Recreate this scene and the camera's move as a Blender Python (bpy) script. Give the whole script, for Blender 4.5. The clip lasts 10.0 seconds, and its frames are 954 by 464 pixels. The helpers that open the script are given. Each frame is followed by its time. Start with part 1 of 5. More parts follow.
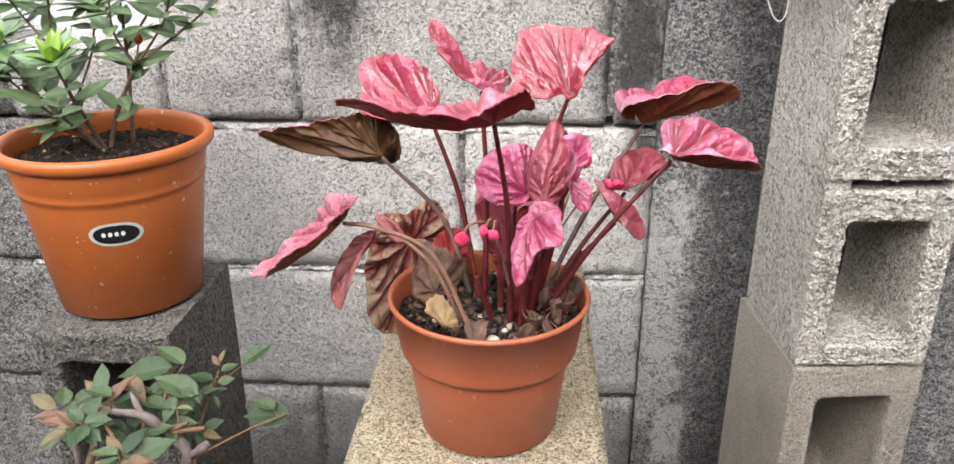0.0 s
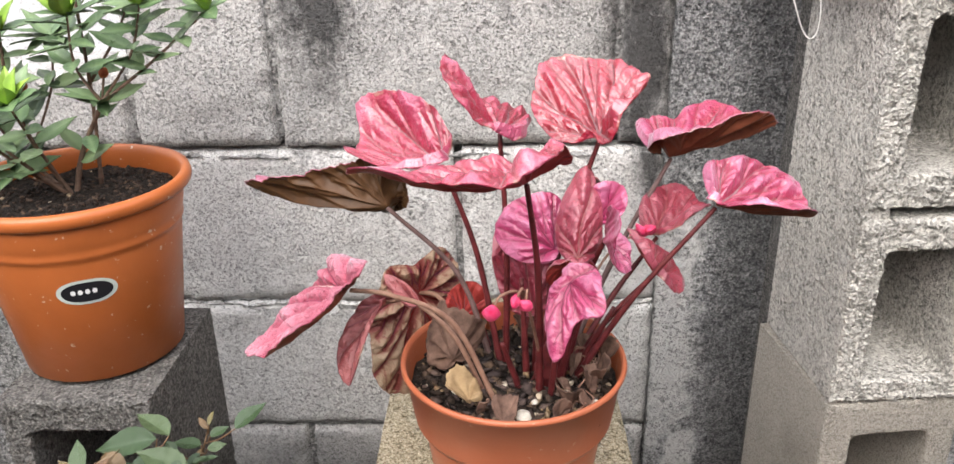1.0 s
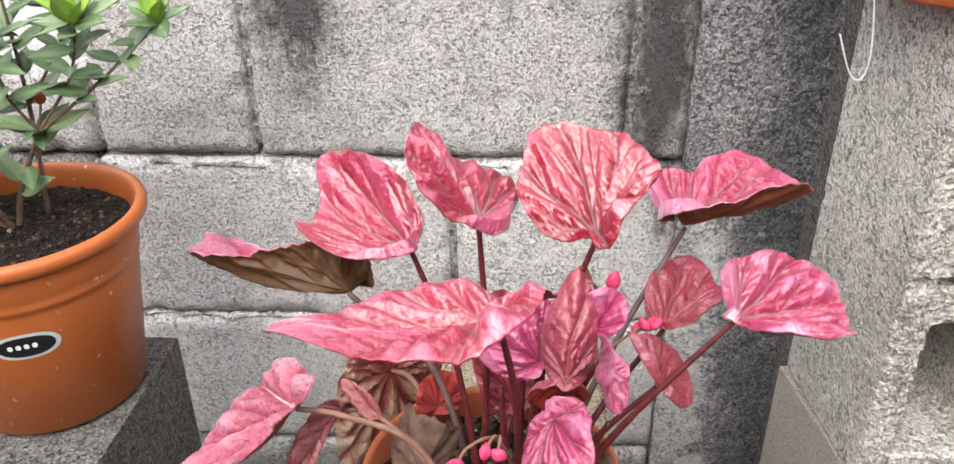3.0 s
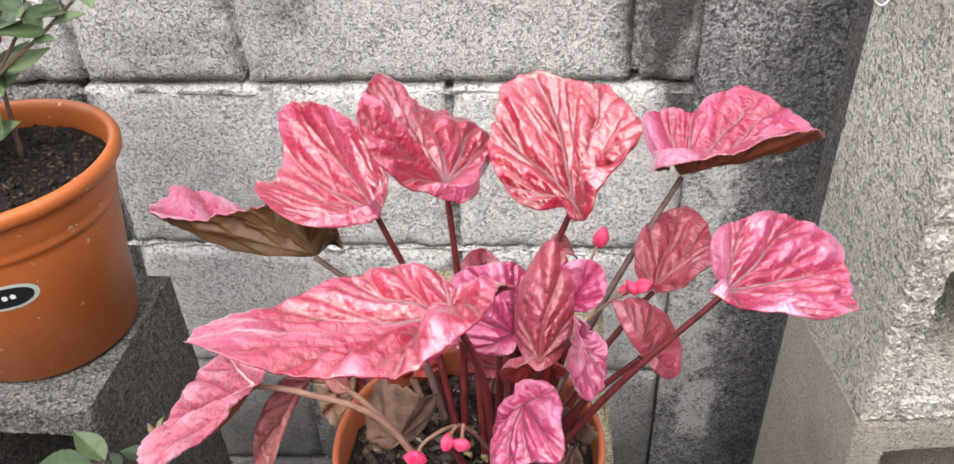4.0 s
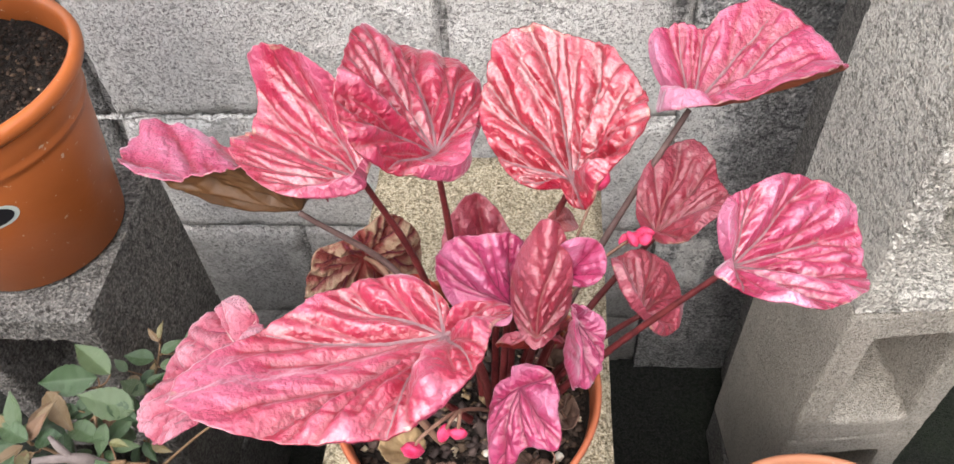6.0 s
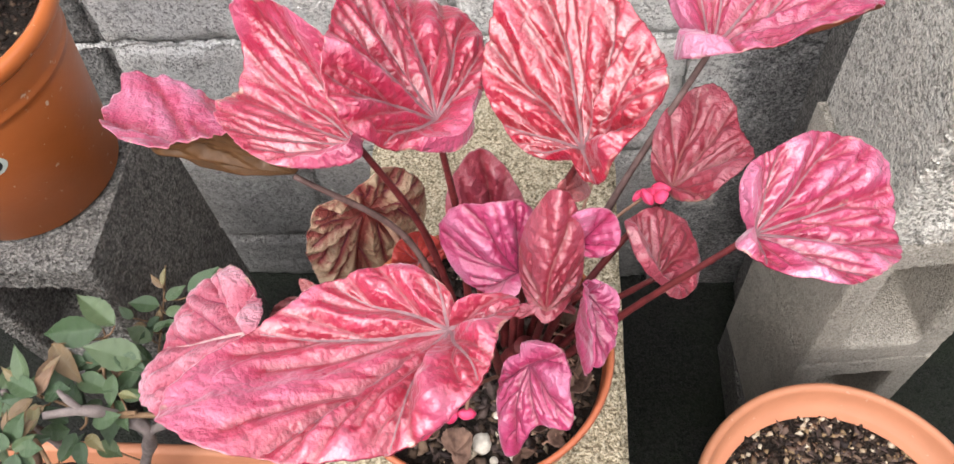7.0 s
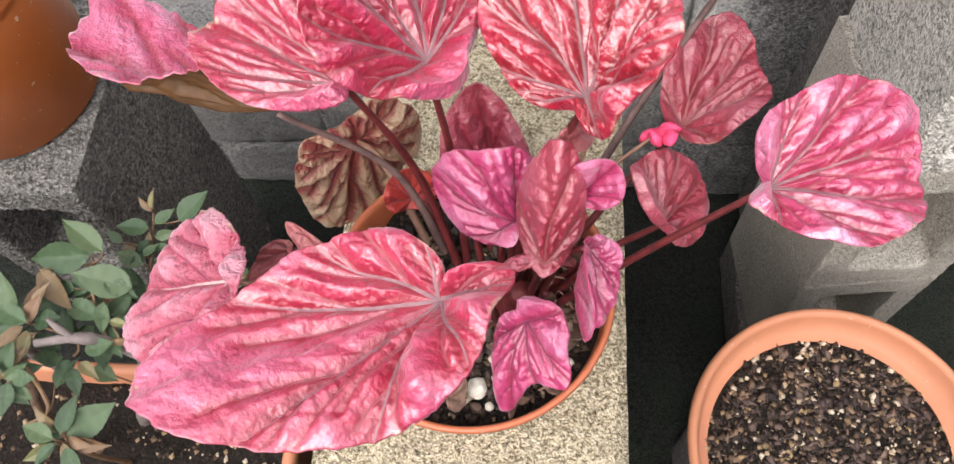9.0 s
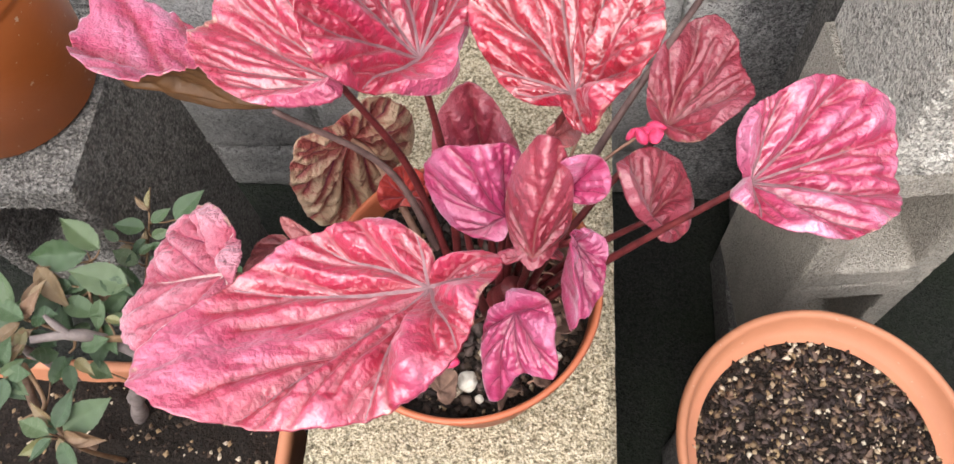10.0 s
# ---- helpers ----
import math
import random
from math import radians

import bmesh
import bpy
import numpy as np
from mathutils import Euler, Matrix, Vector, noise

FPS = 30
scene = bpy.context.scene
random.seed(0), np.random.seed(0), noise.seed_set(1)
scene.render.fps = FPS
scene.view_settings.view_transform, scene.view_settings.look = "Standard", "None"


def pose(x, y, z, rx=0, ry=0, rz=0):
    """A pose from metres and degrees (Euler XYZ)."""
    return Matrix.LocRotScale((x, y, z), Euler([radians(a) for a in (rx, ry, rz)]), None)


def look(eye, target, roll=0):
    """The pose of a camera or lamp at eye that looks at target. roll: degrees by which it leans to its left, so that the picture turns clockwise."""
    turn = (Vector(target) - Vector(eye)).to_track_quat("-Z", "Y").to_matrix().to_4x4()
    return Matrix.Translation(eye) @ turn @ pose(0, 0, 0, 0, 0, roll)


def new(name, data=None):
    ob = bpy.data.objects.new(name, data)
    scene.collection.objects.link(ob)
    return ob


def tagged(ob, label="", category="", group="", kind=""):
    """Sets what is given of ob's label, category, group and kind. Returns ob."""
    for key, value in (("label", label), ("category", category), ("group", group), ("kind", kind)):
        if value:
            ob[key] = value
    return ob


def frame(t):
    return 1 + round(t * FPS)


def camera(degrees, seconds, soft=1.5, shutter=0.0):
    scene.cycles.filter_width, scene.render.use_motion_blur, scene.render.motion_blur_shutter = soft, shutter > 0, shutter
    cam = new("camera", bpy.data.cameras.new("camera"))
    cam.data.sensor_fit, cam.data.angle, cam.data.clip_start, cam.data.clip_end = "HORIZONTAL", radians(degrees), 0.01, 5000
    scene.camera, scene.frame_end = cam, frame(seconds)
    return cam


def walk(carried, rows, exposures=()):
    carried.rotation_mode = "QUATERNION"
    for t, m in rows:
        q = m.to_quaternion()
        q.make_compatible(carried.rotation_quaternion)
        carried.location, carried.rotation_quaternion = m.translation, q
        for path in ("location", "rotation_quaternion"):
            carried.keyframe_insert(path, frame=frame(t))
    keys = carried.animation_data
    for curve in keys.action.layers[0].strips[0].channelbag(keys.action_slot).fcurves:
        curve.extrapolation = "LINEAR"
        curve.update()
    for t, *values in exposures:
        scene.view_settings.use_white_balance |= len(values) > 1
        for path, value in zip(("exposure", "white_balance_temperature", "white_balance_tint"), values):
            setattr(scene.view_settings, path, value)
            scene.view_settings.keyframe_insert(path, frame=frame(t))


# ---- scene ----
cam = camera(60.5, 10.0)
PATH = [
    (0, (0.09, -0.024, 1.082), (-0.036, 1.817, 0.31), -0.1),
    (0.5, (0.073, 0.016, 1.089), (-0.029, 1.855, 0.31), -1.0),
    (1, (0.051, 0.056, 1.101), (-0.004, 1.889, 0.303), -1.1),
    (1.5, (0.049, 0.079, 1.117), (0.039, 1.892, 0.273), -1.1),
    (2, (0.052, 0.096, 1.126), (0.054, 1.885, 0.232), -0.6),
    (2.5, (0.068, 0.133, 1.139), (-0.016, 1.923, 0.249), -0.6),
    (2.7, (0.069, 0.154, 1.147), (-0.018, 1.935, 0.242), -0.3),
    (3.8, (0.1, 0.226, 1.163), (-0.062, 1.877, 0.046), -2.5),
    (4, (0.104, 0.235, 1.167), (-0.066, 1.851, 0.002), -2.7),
    (4.5, (0.106, 0.252, 1.186), (-0.057, 1.79, -0.082), -2.6),
    (5, (0.104, 0.271, 1.204), (-0.042, 1.731, -0.155), -2.5),
    (5.5, (0.103, 0.291, 1.212), (-0.048, 1.671, -0.227), -3.3),
    (7, (0.103, 0.355, 1.217), (-0.076, 1.428, -0.461), -7.7),
    (7.5, (0.105, 0.371, 1.215), (-0.094, 1.383, -0.498), -9.0),
    (8, (0.104, 0.385, 1.214), (-0.096, 1.316, -0.545), -10.0),
    (8.5, (0.104, 0.39, 1.211), (-0.089, 1.25, -0.585), -10.5),
    (9, (0.104, 0.389, 1.209), (-0.078, 1.233, -0.595), -9.7),
    (9.5, (0.107, 0.384, 1.213), (-0.072, 1.232, -0.59), -9.4),
    (10, (0.107, 0.379, 1.215), (-0.062, 1.242, -0.581), -8.5),
]

walk(cam, [(t, look(eye, target, roll)) for t, eye, target, roll in PATH])

# ---- light ----
world = bpy.data.worlds.new("sky")
scene.world = world
world.use_nodes = True
wn = world.node_tree.nodes
sky = wn.new("ShaderNodeTexSky")
sky.sky_type, sky.sun_disc = "NISHITA", False
sky.sun_elevation, sky.sun_rotation = radians(45), radians(196)
sky.air_density, sky.dust_density, sky.ozone_density = 1.0, 5.0, 1.5
# a closed, even cloud sheet with the clear sky's light behind it
cloud = wn.new("ShaderNodeMix")
cloud.data_type = "RGBA"
cloud.inputs[0].default_value, cloud.inputs[7].default_value = 0.8, (5.2, 5.15, 5.4, 1)
world.node_tree.links.new(sky.outputs["Color"], cloud.inputs[6])
world.node_tree.links.new(cloud.outputs[2], wn["Background"].inputs["Color"])
wn["Background"].inputs["Strength"].default_value = 0.29
sun = new("sun", bpy.data.lights.new("sun", "SUN"))
sun.data.energy, sun.data.angle, sun.data.color = 1.6, radians(54), (1.0, 0.99, 0.975)
sun.matrix_world = look((-0.65, -1.4, 3.15), (0, 0.6, 0.7))
scene.view_settings.exposure = 1.02


# ---- materials ----
def ramp(nt, stops):
    r = nt.nodes.new("ShaderNodeValToRGB")
    els = r.color_ramp.elements
    while len(els) < len(stops):
        els.new(0.5)
    for e, (p, c) in zip(els, stops):
        e.position, e.color = p, (*c, 1)
    return r


class Mat:
    """A node material with object-space texture helpers."""

    def __init__(self, name, rough=0.8, spec=0.3):
        self.m = bpy.data.materials.new(name)
        self.m.use_nodes = True
        self.nt = self.m.node_tree
        self.b = self.nt.nodes["Principled BSDF"]
        self.b.inputs["Roughness"].default_value = rough
        self.b.inputs["Specular IOR Level"].default_value = spec
        self.co = self.nt.nodes.new("ShaderNodeTexCoord").outputs["Object"]

    def link(self, a, b):
        self.nt.links.new(a, b)

    def noise(self, scale, detail=4, rough=0.6, stretch=None):
        n = self.nt.nodes.new("ShaderNodeTexNoise")
        n.inputs["Scale"].default_value = scale
        n.inputs["Detail"].default_value = detail
        n.inputs["Roughness"].default_value = rough
        src = self.co
        if stretch:
            mp = self.nt.nodes.new("ShaderNodeMapping")
            mp.inputs["Scale"].default_value = stretch
            self.link(src, mp.inputs["Vector"])
            src = mp.outputs["Vector"]
        self.link(src, n.inputs["Vector"])
        return n.outputs["Fac"]

    def voronoi(self, scale, feature="F1"):
        n = self.nt.nodes.new("ShaderNodeTexVoronoi")
        n.feature = feature
        n.inputs["Scale"].default_value = scale
        self.link(self.co, n.inputs["Vector"])
        return n.outputs["Distance"]

    def attr(self, name):
        n = self.nt.nodes.new("ShaderNodeAttribute")
        n.attribute_name = name
        return n.outputs["Fac"]

    def ramp(self, fac, stops):
        r = ramp(self.nt, stops)
        self.link(fac, r.inputs["Fac"])
        return r.outputs["Color"]

    def mix(self, fac, a, b, mode="MIX"):
        n = self.nt.nodes.new("ShaderNodeMix")
        n.data_type, n.blend_type = "RGBA", mode
        fs, as_, bs = n.inputs[0], n.inputs[6], n.inputs[7]
        for sock, v in ((fs, fac), (as_, a), (bs, b)):
            if isinstance(v, (int, float)):
                sock.default_value = v
            elif isinstance(v, tuple):
                sock.default_value = (*v, 1)
            else:
                self.link(v, sock)
        return n.outputs[2]

    def math(self, op, a, b=0.0):
        n = self.nt.nodes.new("ShaderNodeMath")
        n.operation = op
        for sock, v in ((n.inputs[0], a), (n.inputs[1], b)):
            if isinstance(v, (int, float)):
                sock.default_value = v
            else:
                self.link(v, sock)
        return n.outputs[0]

    def base(self, v):
        if isinstance(v, tuple):
            self.b.inputs["Base Color"].default_value = (*v, 1)
        else:
            self.link(v, self.b.inputs["Base Color"])

    def rand(self):
        n = self.nt.nodes.new("ShaderNodeObjectInfo")
        return n.outputs["Random"]

    def island(self):
        return self.nt.nodes.new("ShaderNodeNewGeometry").outputs["Random Per Island"]

    def bump(self, h, dist=0.002, strength=1.0):
        n = self.nt.nodes.new("ShaderNodeBump")
        n.inputs["Distance"].default_value = dist
        n.inputs["Strength"].default_value = strength
        self.link(h, n.inputs["Height"])
        self.link(n.outputs["Normal"], self.b.inputs["Normal"])


def concrete(name, lo, mid, hi, grain=260, pit=1.0, stain=0.35, dark=(0.05, 0.05, 0.052), streaks=(), soft=0.0, dark_below=0.0, bloom=(), run_off=0.9, relief=0.0045):
    """Coarse cast concrete: aggregate grain, small pits, weather stains, and run-off streaks as (x, half width, lowest z)."""
    m = Mat(name, 0.92, 0.25)
    g = m.math("ADD", m.math("ADD", m.math("MULTIPLY", m.noise(grain * 1.9, 2, 0.6), 0.40), m.math("SUBTRACT", 0.22, m.math("MULTIPLY", m.voronoi(grain * 1.25), 0.24))), m.math("MULTIPLY", m.noise(grain * 0.6, 3, 0.65), 0.38))
    c = m.ramp(g, [(0.38 - soft, tuple(v * 0.85 for v in lo)), (0.485, mid), (0.615 + soft, hi)])
    broad = m.noise(6, 5, 0.62)
    fine = m.noise(38, 4, 0.7)
    c = m.mix(m.math("MULTIPLY", m.ramp(broad, [(0.44, (0, 0, 0)), (0.66, (1, 1, 1))]), stain), c, dark)
    c = m.mix(m.math("MULTIPLY", m.ramp(fine, [(0.52, (0, 0, 0)), (0.70, (1, 1, 1))]), 0.14), c, dark)
    pale = m.ramp(m.noise(21, 5, 0.7), [(0.60, (0, 0, 0)), (0.72, (1, 1, 1))])
    c = m.mix(m.math("MULTIPLY", pale, 0.2), c, tuple(min(0.75, v * 1.35) for v in hi))
    if streaks:
        sep = m.nt.nodes.new("ShaderNodeSeparateXYZ")
        m.link(m.co, sep.inputs[0])
        run = m.math("ADD", m.math("MULTIPLY", m.noise(34, 5, 0.75, (1.0, 1.0, 0.25)), 0.6), m.math("MULTIPLY", m.noise(70, 4, 0.75), 0.4))
        total = 0.0
        for x0, w, zlow in streaks:
            fx = m.math("SUBTRACT", 1.0, m.math("DIVIDE", m.math("ABSOLUTE", m.math("SUBTRACT", sep.outputs[0], x0)), w))
            fz = m.math("DIVIDE", m.math("SUBTRACT", sep.outputs[2], zlow), 0.16)
            f = m.math("MULTIPLY", m.math("MAXIMUM", fx, 0.0), m.math("MINIMUM", m.math("MAXIMUM", fz, 0.0), 1.0))
            total = m.math("MAXIMUM", f, total)
        f = m.ramp(m.math("ADD", m.math("MULTIPLY", total, 0.55), run), [(0.62, (0, 0, 0)), (0.92, (1, 1, 1))])
        c = m.mix(m.math("MULTIPLY", f, run_off), c, (0.035, 0.034, 0.034))
    if bloom:
        # lime bloom: pale crust patches as (x, half width, lowest z, highest z)
        sb = m.nt.nodes.new("ShaderNodeSeparateXYZ")
        m.link(m.co, sb.inputs[0])
        total = 0.0
        for x0, w, zlo, zhi in bloom:
            fx = m.math("SUBTRACT", 1.0, m.math("DIVIDE", m.math("ABSOLUTE", m.math("SUBTRACT", sb.outputs[0], x0)), w))
            fz = m.math("SUBTRACT", 1.0, m.math("DIVIDE", m.math("ABSOLUTE", m.math("SUBTRACT", sb.outputs[2], (zlo + zhi) / 2)), (zhi - zlo) / 2))
            total = m.math("MAXIMUM", m.math("MINIMUM", m.math("MAXIMUM", fx, 0.0), m.math("MAXIMUM", fz, 0.0)), total)
        f = m.ramp(m.math("ADD", m.math("MULTIPLY", total, 0.6), m.noise(48, 5, 0.75)), [(0.60, (0, 0, 0)), (0.80, (1, 1, 1))])
        c = m.mix(m.math("MULTIPLY", f, 0.8), c, (0.62, 0.61, 0.59))
    pits = m.ramp(m.noise(grain * 0.75, 5, 0.8, (1.0, 1.0, 1.25)), [(0.39, (0, 0, 0)), (0.46, (1, 1, 1))])
    gate = m.ramp(m.noise(grain * 0.16, 3, 0.7), [(0.40, (1, 1, 1)), (0.54, (0, 0, 0))])
    pits = m.math("MAXIMUM", pits, gate)
    c = m.mix(m.math("MULTIPLY", m.math("SUBTRACT", 1.0, pits), 0.5), c, tuple(v * 0.28 for v in lo))
    # the face darkens towards the floor, below a noisy edge
    if dark_below:
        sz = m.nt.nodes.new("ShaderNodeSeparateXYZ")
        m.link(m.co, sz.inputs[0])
        low_mask = m.math("ADD", sz.outputs[2], m.math("MULTIPLY", m.noise(9, 5, 0.65), 0.30))
        low_mask = m.ramp(low_mask, [(dark_below + 0.10, (1, 1, 1)), (dark_below + 0.22, (0, 0, 0))])
        c = m.mix(m.math("MULTIPLY", low_mask, 0.62), c, (0.075, 0.073, 0.072))
    m.base(c)
    h = m.math("ADD", m.math("MULTIPLY", g, 1.6), m.math("MULTIPLY", pits, pit))
    m.bump(h, relief, 1.0)
    return m.m


block_mat = concrete("grey_block", (0.35, 0.335, 0.30), (0.56, 0.53, 0.48), (0.72, 0.69, 0.63), stain=0.2, dark=(0.2, 0.185, 0.16), soft=0.03)
smooth_block_mat = concrete("smooth_block", (0.34, 0.31, 0.26), (0.48, 0.44, 0.38), (0.62, 0.58, 0.51), grain=420, pit=0.4, stain=0.3, dark=(0.2, 0.18, 0.15), soft=0.05)
wall_mat = concrete("wall_block", (0.34, 0.327, 0.312), (0.49, 0.474, 0.453), (0.65, 0.631, 0.61), grain=300, soft=0.03, relief=0.003, stain=0.22, dark=(0.17, 0.165, 0.16), streaks=((-0.155, 0.075, 0.80), (0.215, 0.08, 0.70), (0.13, 0.06, 0.90), (0.06, 0.04, 0.9), (-0.02, 0.03, 0.93), (-0.33, 0.03, 0.93)), dark_below=0.31, bloom=((0.23, 0.06, 0.42, 0.77), (-0.05, 0.16, 0.56, 0.63), (-0.25, 0.12, 0.57, 0.62)))
# light missing low on the wall is put into this paler copy
wall_low_mat = concrete("wall_block_lifted", (0.46, 0.443, 0.427), (0.64, 0.62, 0.597), (0.79, 0.772, 0.75), grain=300, soft=0.03, relief=0.003, stain=0.18, dark=(0.25, 0.243, 0.235), streaks=((0.235, 0.03, 0.60), (-0.19, 0.03, 0.72)), bloom=((0.23, 0.06, 0.42, 0.77), (-0.05, 0.16, 0.56, 0.63), (-0.25, 0.12, 0.57, 0.62)))
# darker concrete for every block left of x = -0.39
wall_dark_mat = concrete("wall_block_dark", (0.11, 0.108, 0.104), (0.22, 0.215, 0.207), (0.40, 0.39, 0.375), grain=210, stain=0.4, dark=(0.10, 0.098, 0.095))
mortar_mat = concrete("mortar", (0.20, 0.195, 0.185), (0.30, 0.29, 0.28), (0.55, 0.54, 0.52), grain=180, stain=0.5)
lime_mat = concrete("lime_mortar", (0.42, 0.41, 0.39), (0.60, 0.59, 0.57), (0.78, 0.77, 0.75), grain=180, stain=0.5, dark=(0.2, 0.195, 0.19))
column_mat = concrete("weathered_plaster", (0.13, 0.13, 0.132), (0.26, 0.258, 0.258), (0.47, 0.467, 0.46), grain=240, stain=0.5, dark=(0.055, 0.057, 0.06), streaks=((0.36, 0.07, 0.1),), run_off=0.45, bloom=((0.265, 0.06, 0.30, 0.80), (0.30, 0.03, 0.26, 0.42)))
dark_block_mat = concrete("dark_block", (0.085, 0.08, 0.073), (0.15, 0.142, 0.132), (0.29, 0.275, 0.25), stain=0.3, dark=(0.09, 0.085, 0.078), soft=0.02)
sand_block_mat = concrete("sandy_block", (0.27, 0.217, 0.135), (0.56, 0.475, 0.325), (0.75, 0.665, 0.50), grain=400, pit=1.2, stain=0.1, dark=(0.33, 0.27, 0.17))
# near-black tone throughout, with faint greenish patches
floor_mat = concrete("near_black_floor", (0.010, 0.011, 0.009), (0.020, 0.021, 0.018), (0.034, 0.034, 0.03), stain=0.5, dark=(0.02, 0.03, 0.015))


def plastic(name, col, rough=0.45, grime=0.25):
    m = Mat(name, rough, 0.4)
    n = m.noise(18, 4, 0.6)
    c = m.ramp(n, [(0.3, tuple(v * 0.86 for v in col)), (0.7, col)])
    spots = m.ramp(m.noise(120, 3, 0.6), [(0.68, (0, 0, 0)), (0.71, (1, 1, 1))])
    c = m.mix(m.math("MULTIPLY", spots, grime), c, (0.62, 0.48, 0.38))
    m.base(c)
    m.bump(m.noise(60, 3), 0.0006, 0.5)
    return m.m


pot_mat = plastic("brown_plastic", (0.42, 0.12, 0.055), 0.4)
orange_mat = plastic("orange_plastic", (0.44, 0.122, 0.032), 0.34, 0.8)
terracotta_mat = plastic("terracotta_plastic", (0.47, 0.195, 0.105), 0.6, 0.2)


def soil_material():
    m = Mat("soil", 0.95, 0.2)
    n = m.noise(420, 4, 0.7)
    c = m.ramp(n, [(0.35, (0.006, 0.005, 0.004)), (0.55, (0.018, 0.013, 0.010)), (0.75, (0.05, 0.037, 0.028))])
    m.base(c)
    m.bump(m.noise(300, 4, 0.7), 0.004, 1.0)
    return m.m


soil_mat = soil_material()


def grain_material(name, dark):
    """Loose bits: dark bark, tan grit and white pumice, one tone to a bit; dark: the share of bark."""
    m = Mat(name, 0.9, 0.25)
    k = 1 - dark
    m.base(m.ramp(m.island(), [(0.0, (0.012, 0.008, 0.006)), (dark * 0.8, (0.045, 0.030, 0.022)), (dark, (0.10, 0.065, 0.042)), (dark + k * 0.55, (0.27, 0.185, 0.10)), (dark + k * 0.95, (0.50, 0.43, 0.33))]))
    m.bump(m.noise(500, 3), 0.001, 0.6)
    return m.m


def chip_material():
    m = Mat("bark_chips", 0.85, 0.3)
    m.base(m.ramp(m.island(), [(0.0, (0.018, 0.013, 0.012)), (0.5, (0.060, 0.041, 0.036)), (0.85, (0.12, 0.082, 0.066)), (1.0, (0.21, 0.135, 0.085))]))
    m.bump(m.noise(500, 3), 0.001, 0.7)
    return m.m


chip_mat = chip_material()
bits_mat = grain_material("gritty_bits", 0.70)
mixed_bits_mat = grain_material("mixed_bits", 0.84)
bark_bits_mat = grain_material("bark_bits", 0.985)


def leaf_material(name, deep, mid, pale, rough=0.32, blotch=0.5, coat=0.7, sheen=0.55, crinkle=1.8):
    """Upper side of a begonia leaf: deep red along the sunken veins, sky sheen painted silvery pink on the blisters
    between, a waxy gloss.
    """
    m = Mat(name, rough, 0.7)
    # the sky's reflection on raised blisters goes into the colour as pale pink
    crest = m.ramp(m.math("ADD", m.attr("crest"), m.math("MULTIPLY", m.math("SUBTRACT", m.noise(60, 4, 0.65), 0.5), 0.5)), [(0.42, (0, 0, 0)), (0.92, (1, 1, 1))])
    c = m.mix(crest, mid, pale)
    # red vein bands, deepened to carry the hollows' shade as well
    band = m.math("ADD", m.attr("hollow"), m.math("MULTIPLY", m.math("SUBTRACT", m.noise(75, 4, 0.7), 0.5), 0.7))
    c = m.mix(m.math("MULTIPLY", m.ramp(band, [(0.30, (0, 0, 0)), (0.62, (1, 1, 1))]), 0.92), c, deep)
    fleck = m.ramp(m.noise(320, 3, 0.7), [(0.54, (0, 0, 0)), (0.70, (1, 1, 1))])
    c = m.mix(m.math("MULTIPLY", fleck, 0.22), c, deep)
    rim = m.attr("rim")
    c = m.mix(m.math("MULTIPLY", m.math("GREATER_THAN", rim, 0.93), 0.35), c, deep)
    edge = m.math("MULTIPLY", m.ramp(m.noise(70, 3), [(0.58, (0, 0, 0)), (0.63, (1, 1, 1))]), m.math("GREATER_THAN", rim, 0.84))
    c = m.mix(m.math("MULTIPLY", edge, blotch), c, (0.40, 0.29, 0.19))
    scar = m.ramp(m.noise(60, 4, 0.75), [(0.70, (0, 0, 0)), (0.72, (1, 1, 1))])
    c = m.mix(m.math("MULTIPLY", scar, blotch), c, (0.30, 0.22, 0.17))
    m.base(c)
    r = m.ramp(m.noise(90, 4, 0.7), [(0.30, (rough * 0.75,) * 3), (0.70, (rough * 1.35,) * 3)])
    m.link(r, m.b.inputs["Roughness"])
    m.b.inputs["Coat Weight"].default_value = coat
    m.b.inputs["Coat Roughness"].default_value = rough * 0.8
    m.b.inputs["Coat IOR"].default_value = 1.7
    m.link(m.math("MULTIPLY", m.math("ADD", 0.25, m.math("MULTIPLY", crest, 0.75)), sheen), m.b.inputs["Sheen Weight"])
    m.b.inputs["Sheen Roughness"].default_value = 0.35
    m.b.inputs["Sheen Tint"].default_value = (1.0, 0.86, 0.95, 1)
    fold = m.math("SUBTRACT", 1.0, m.math("MULTIPLY", m.math("ABSOLUTE", m.math("SUBTRACT", m.noise(95, 3, 0.55), 0.5)), 5.0))
    h = m.math("ADD", m.math("MULTIPLY", fold, -0.30), m.math("MULTIPLY", m.noise(420, 3, 0.6), 0.25))
    m.bump(h, 0.0024 * crinkle, 0.8)
    return m.m


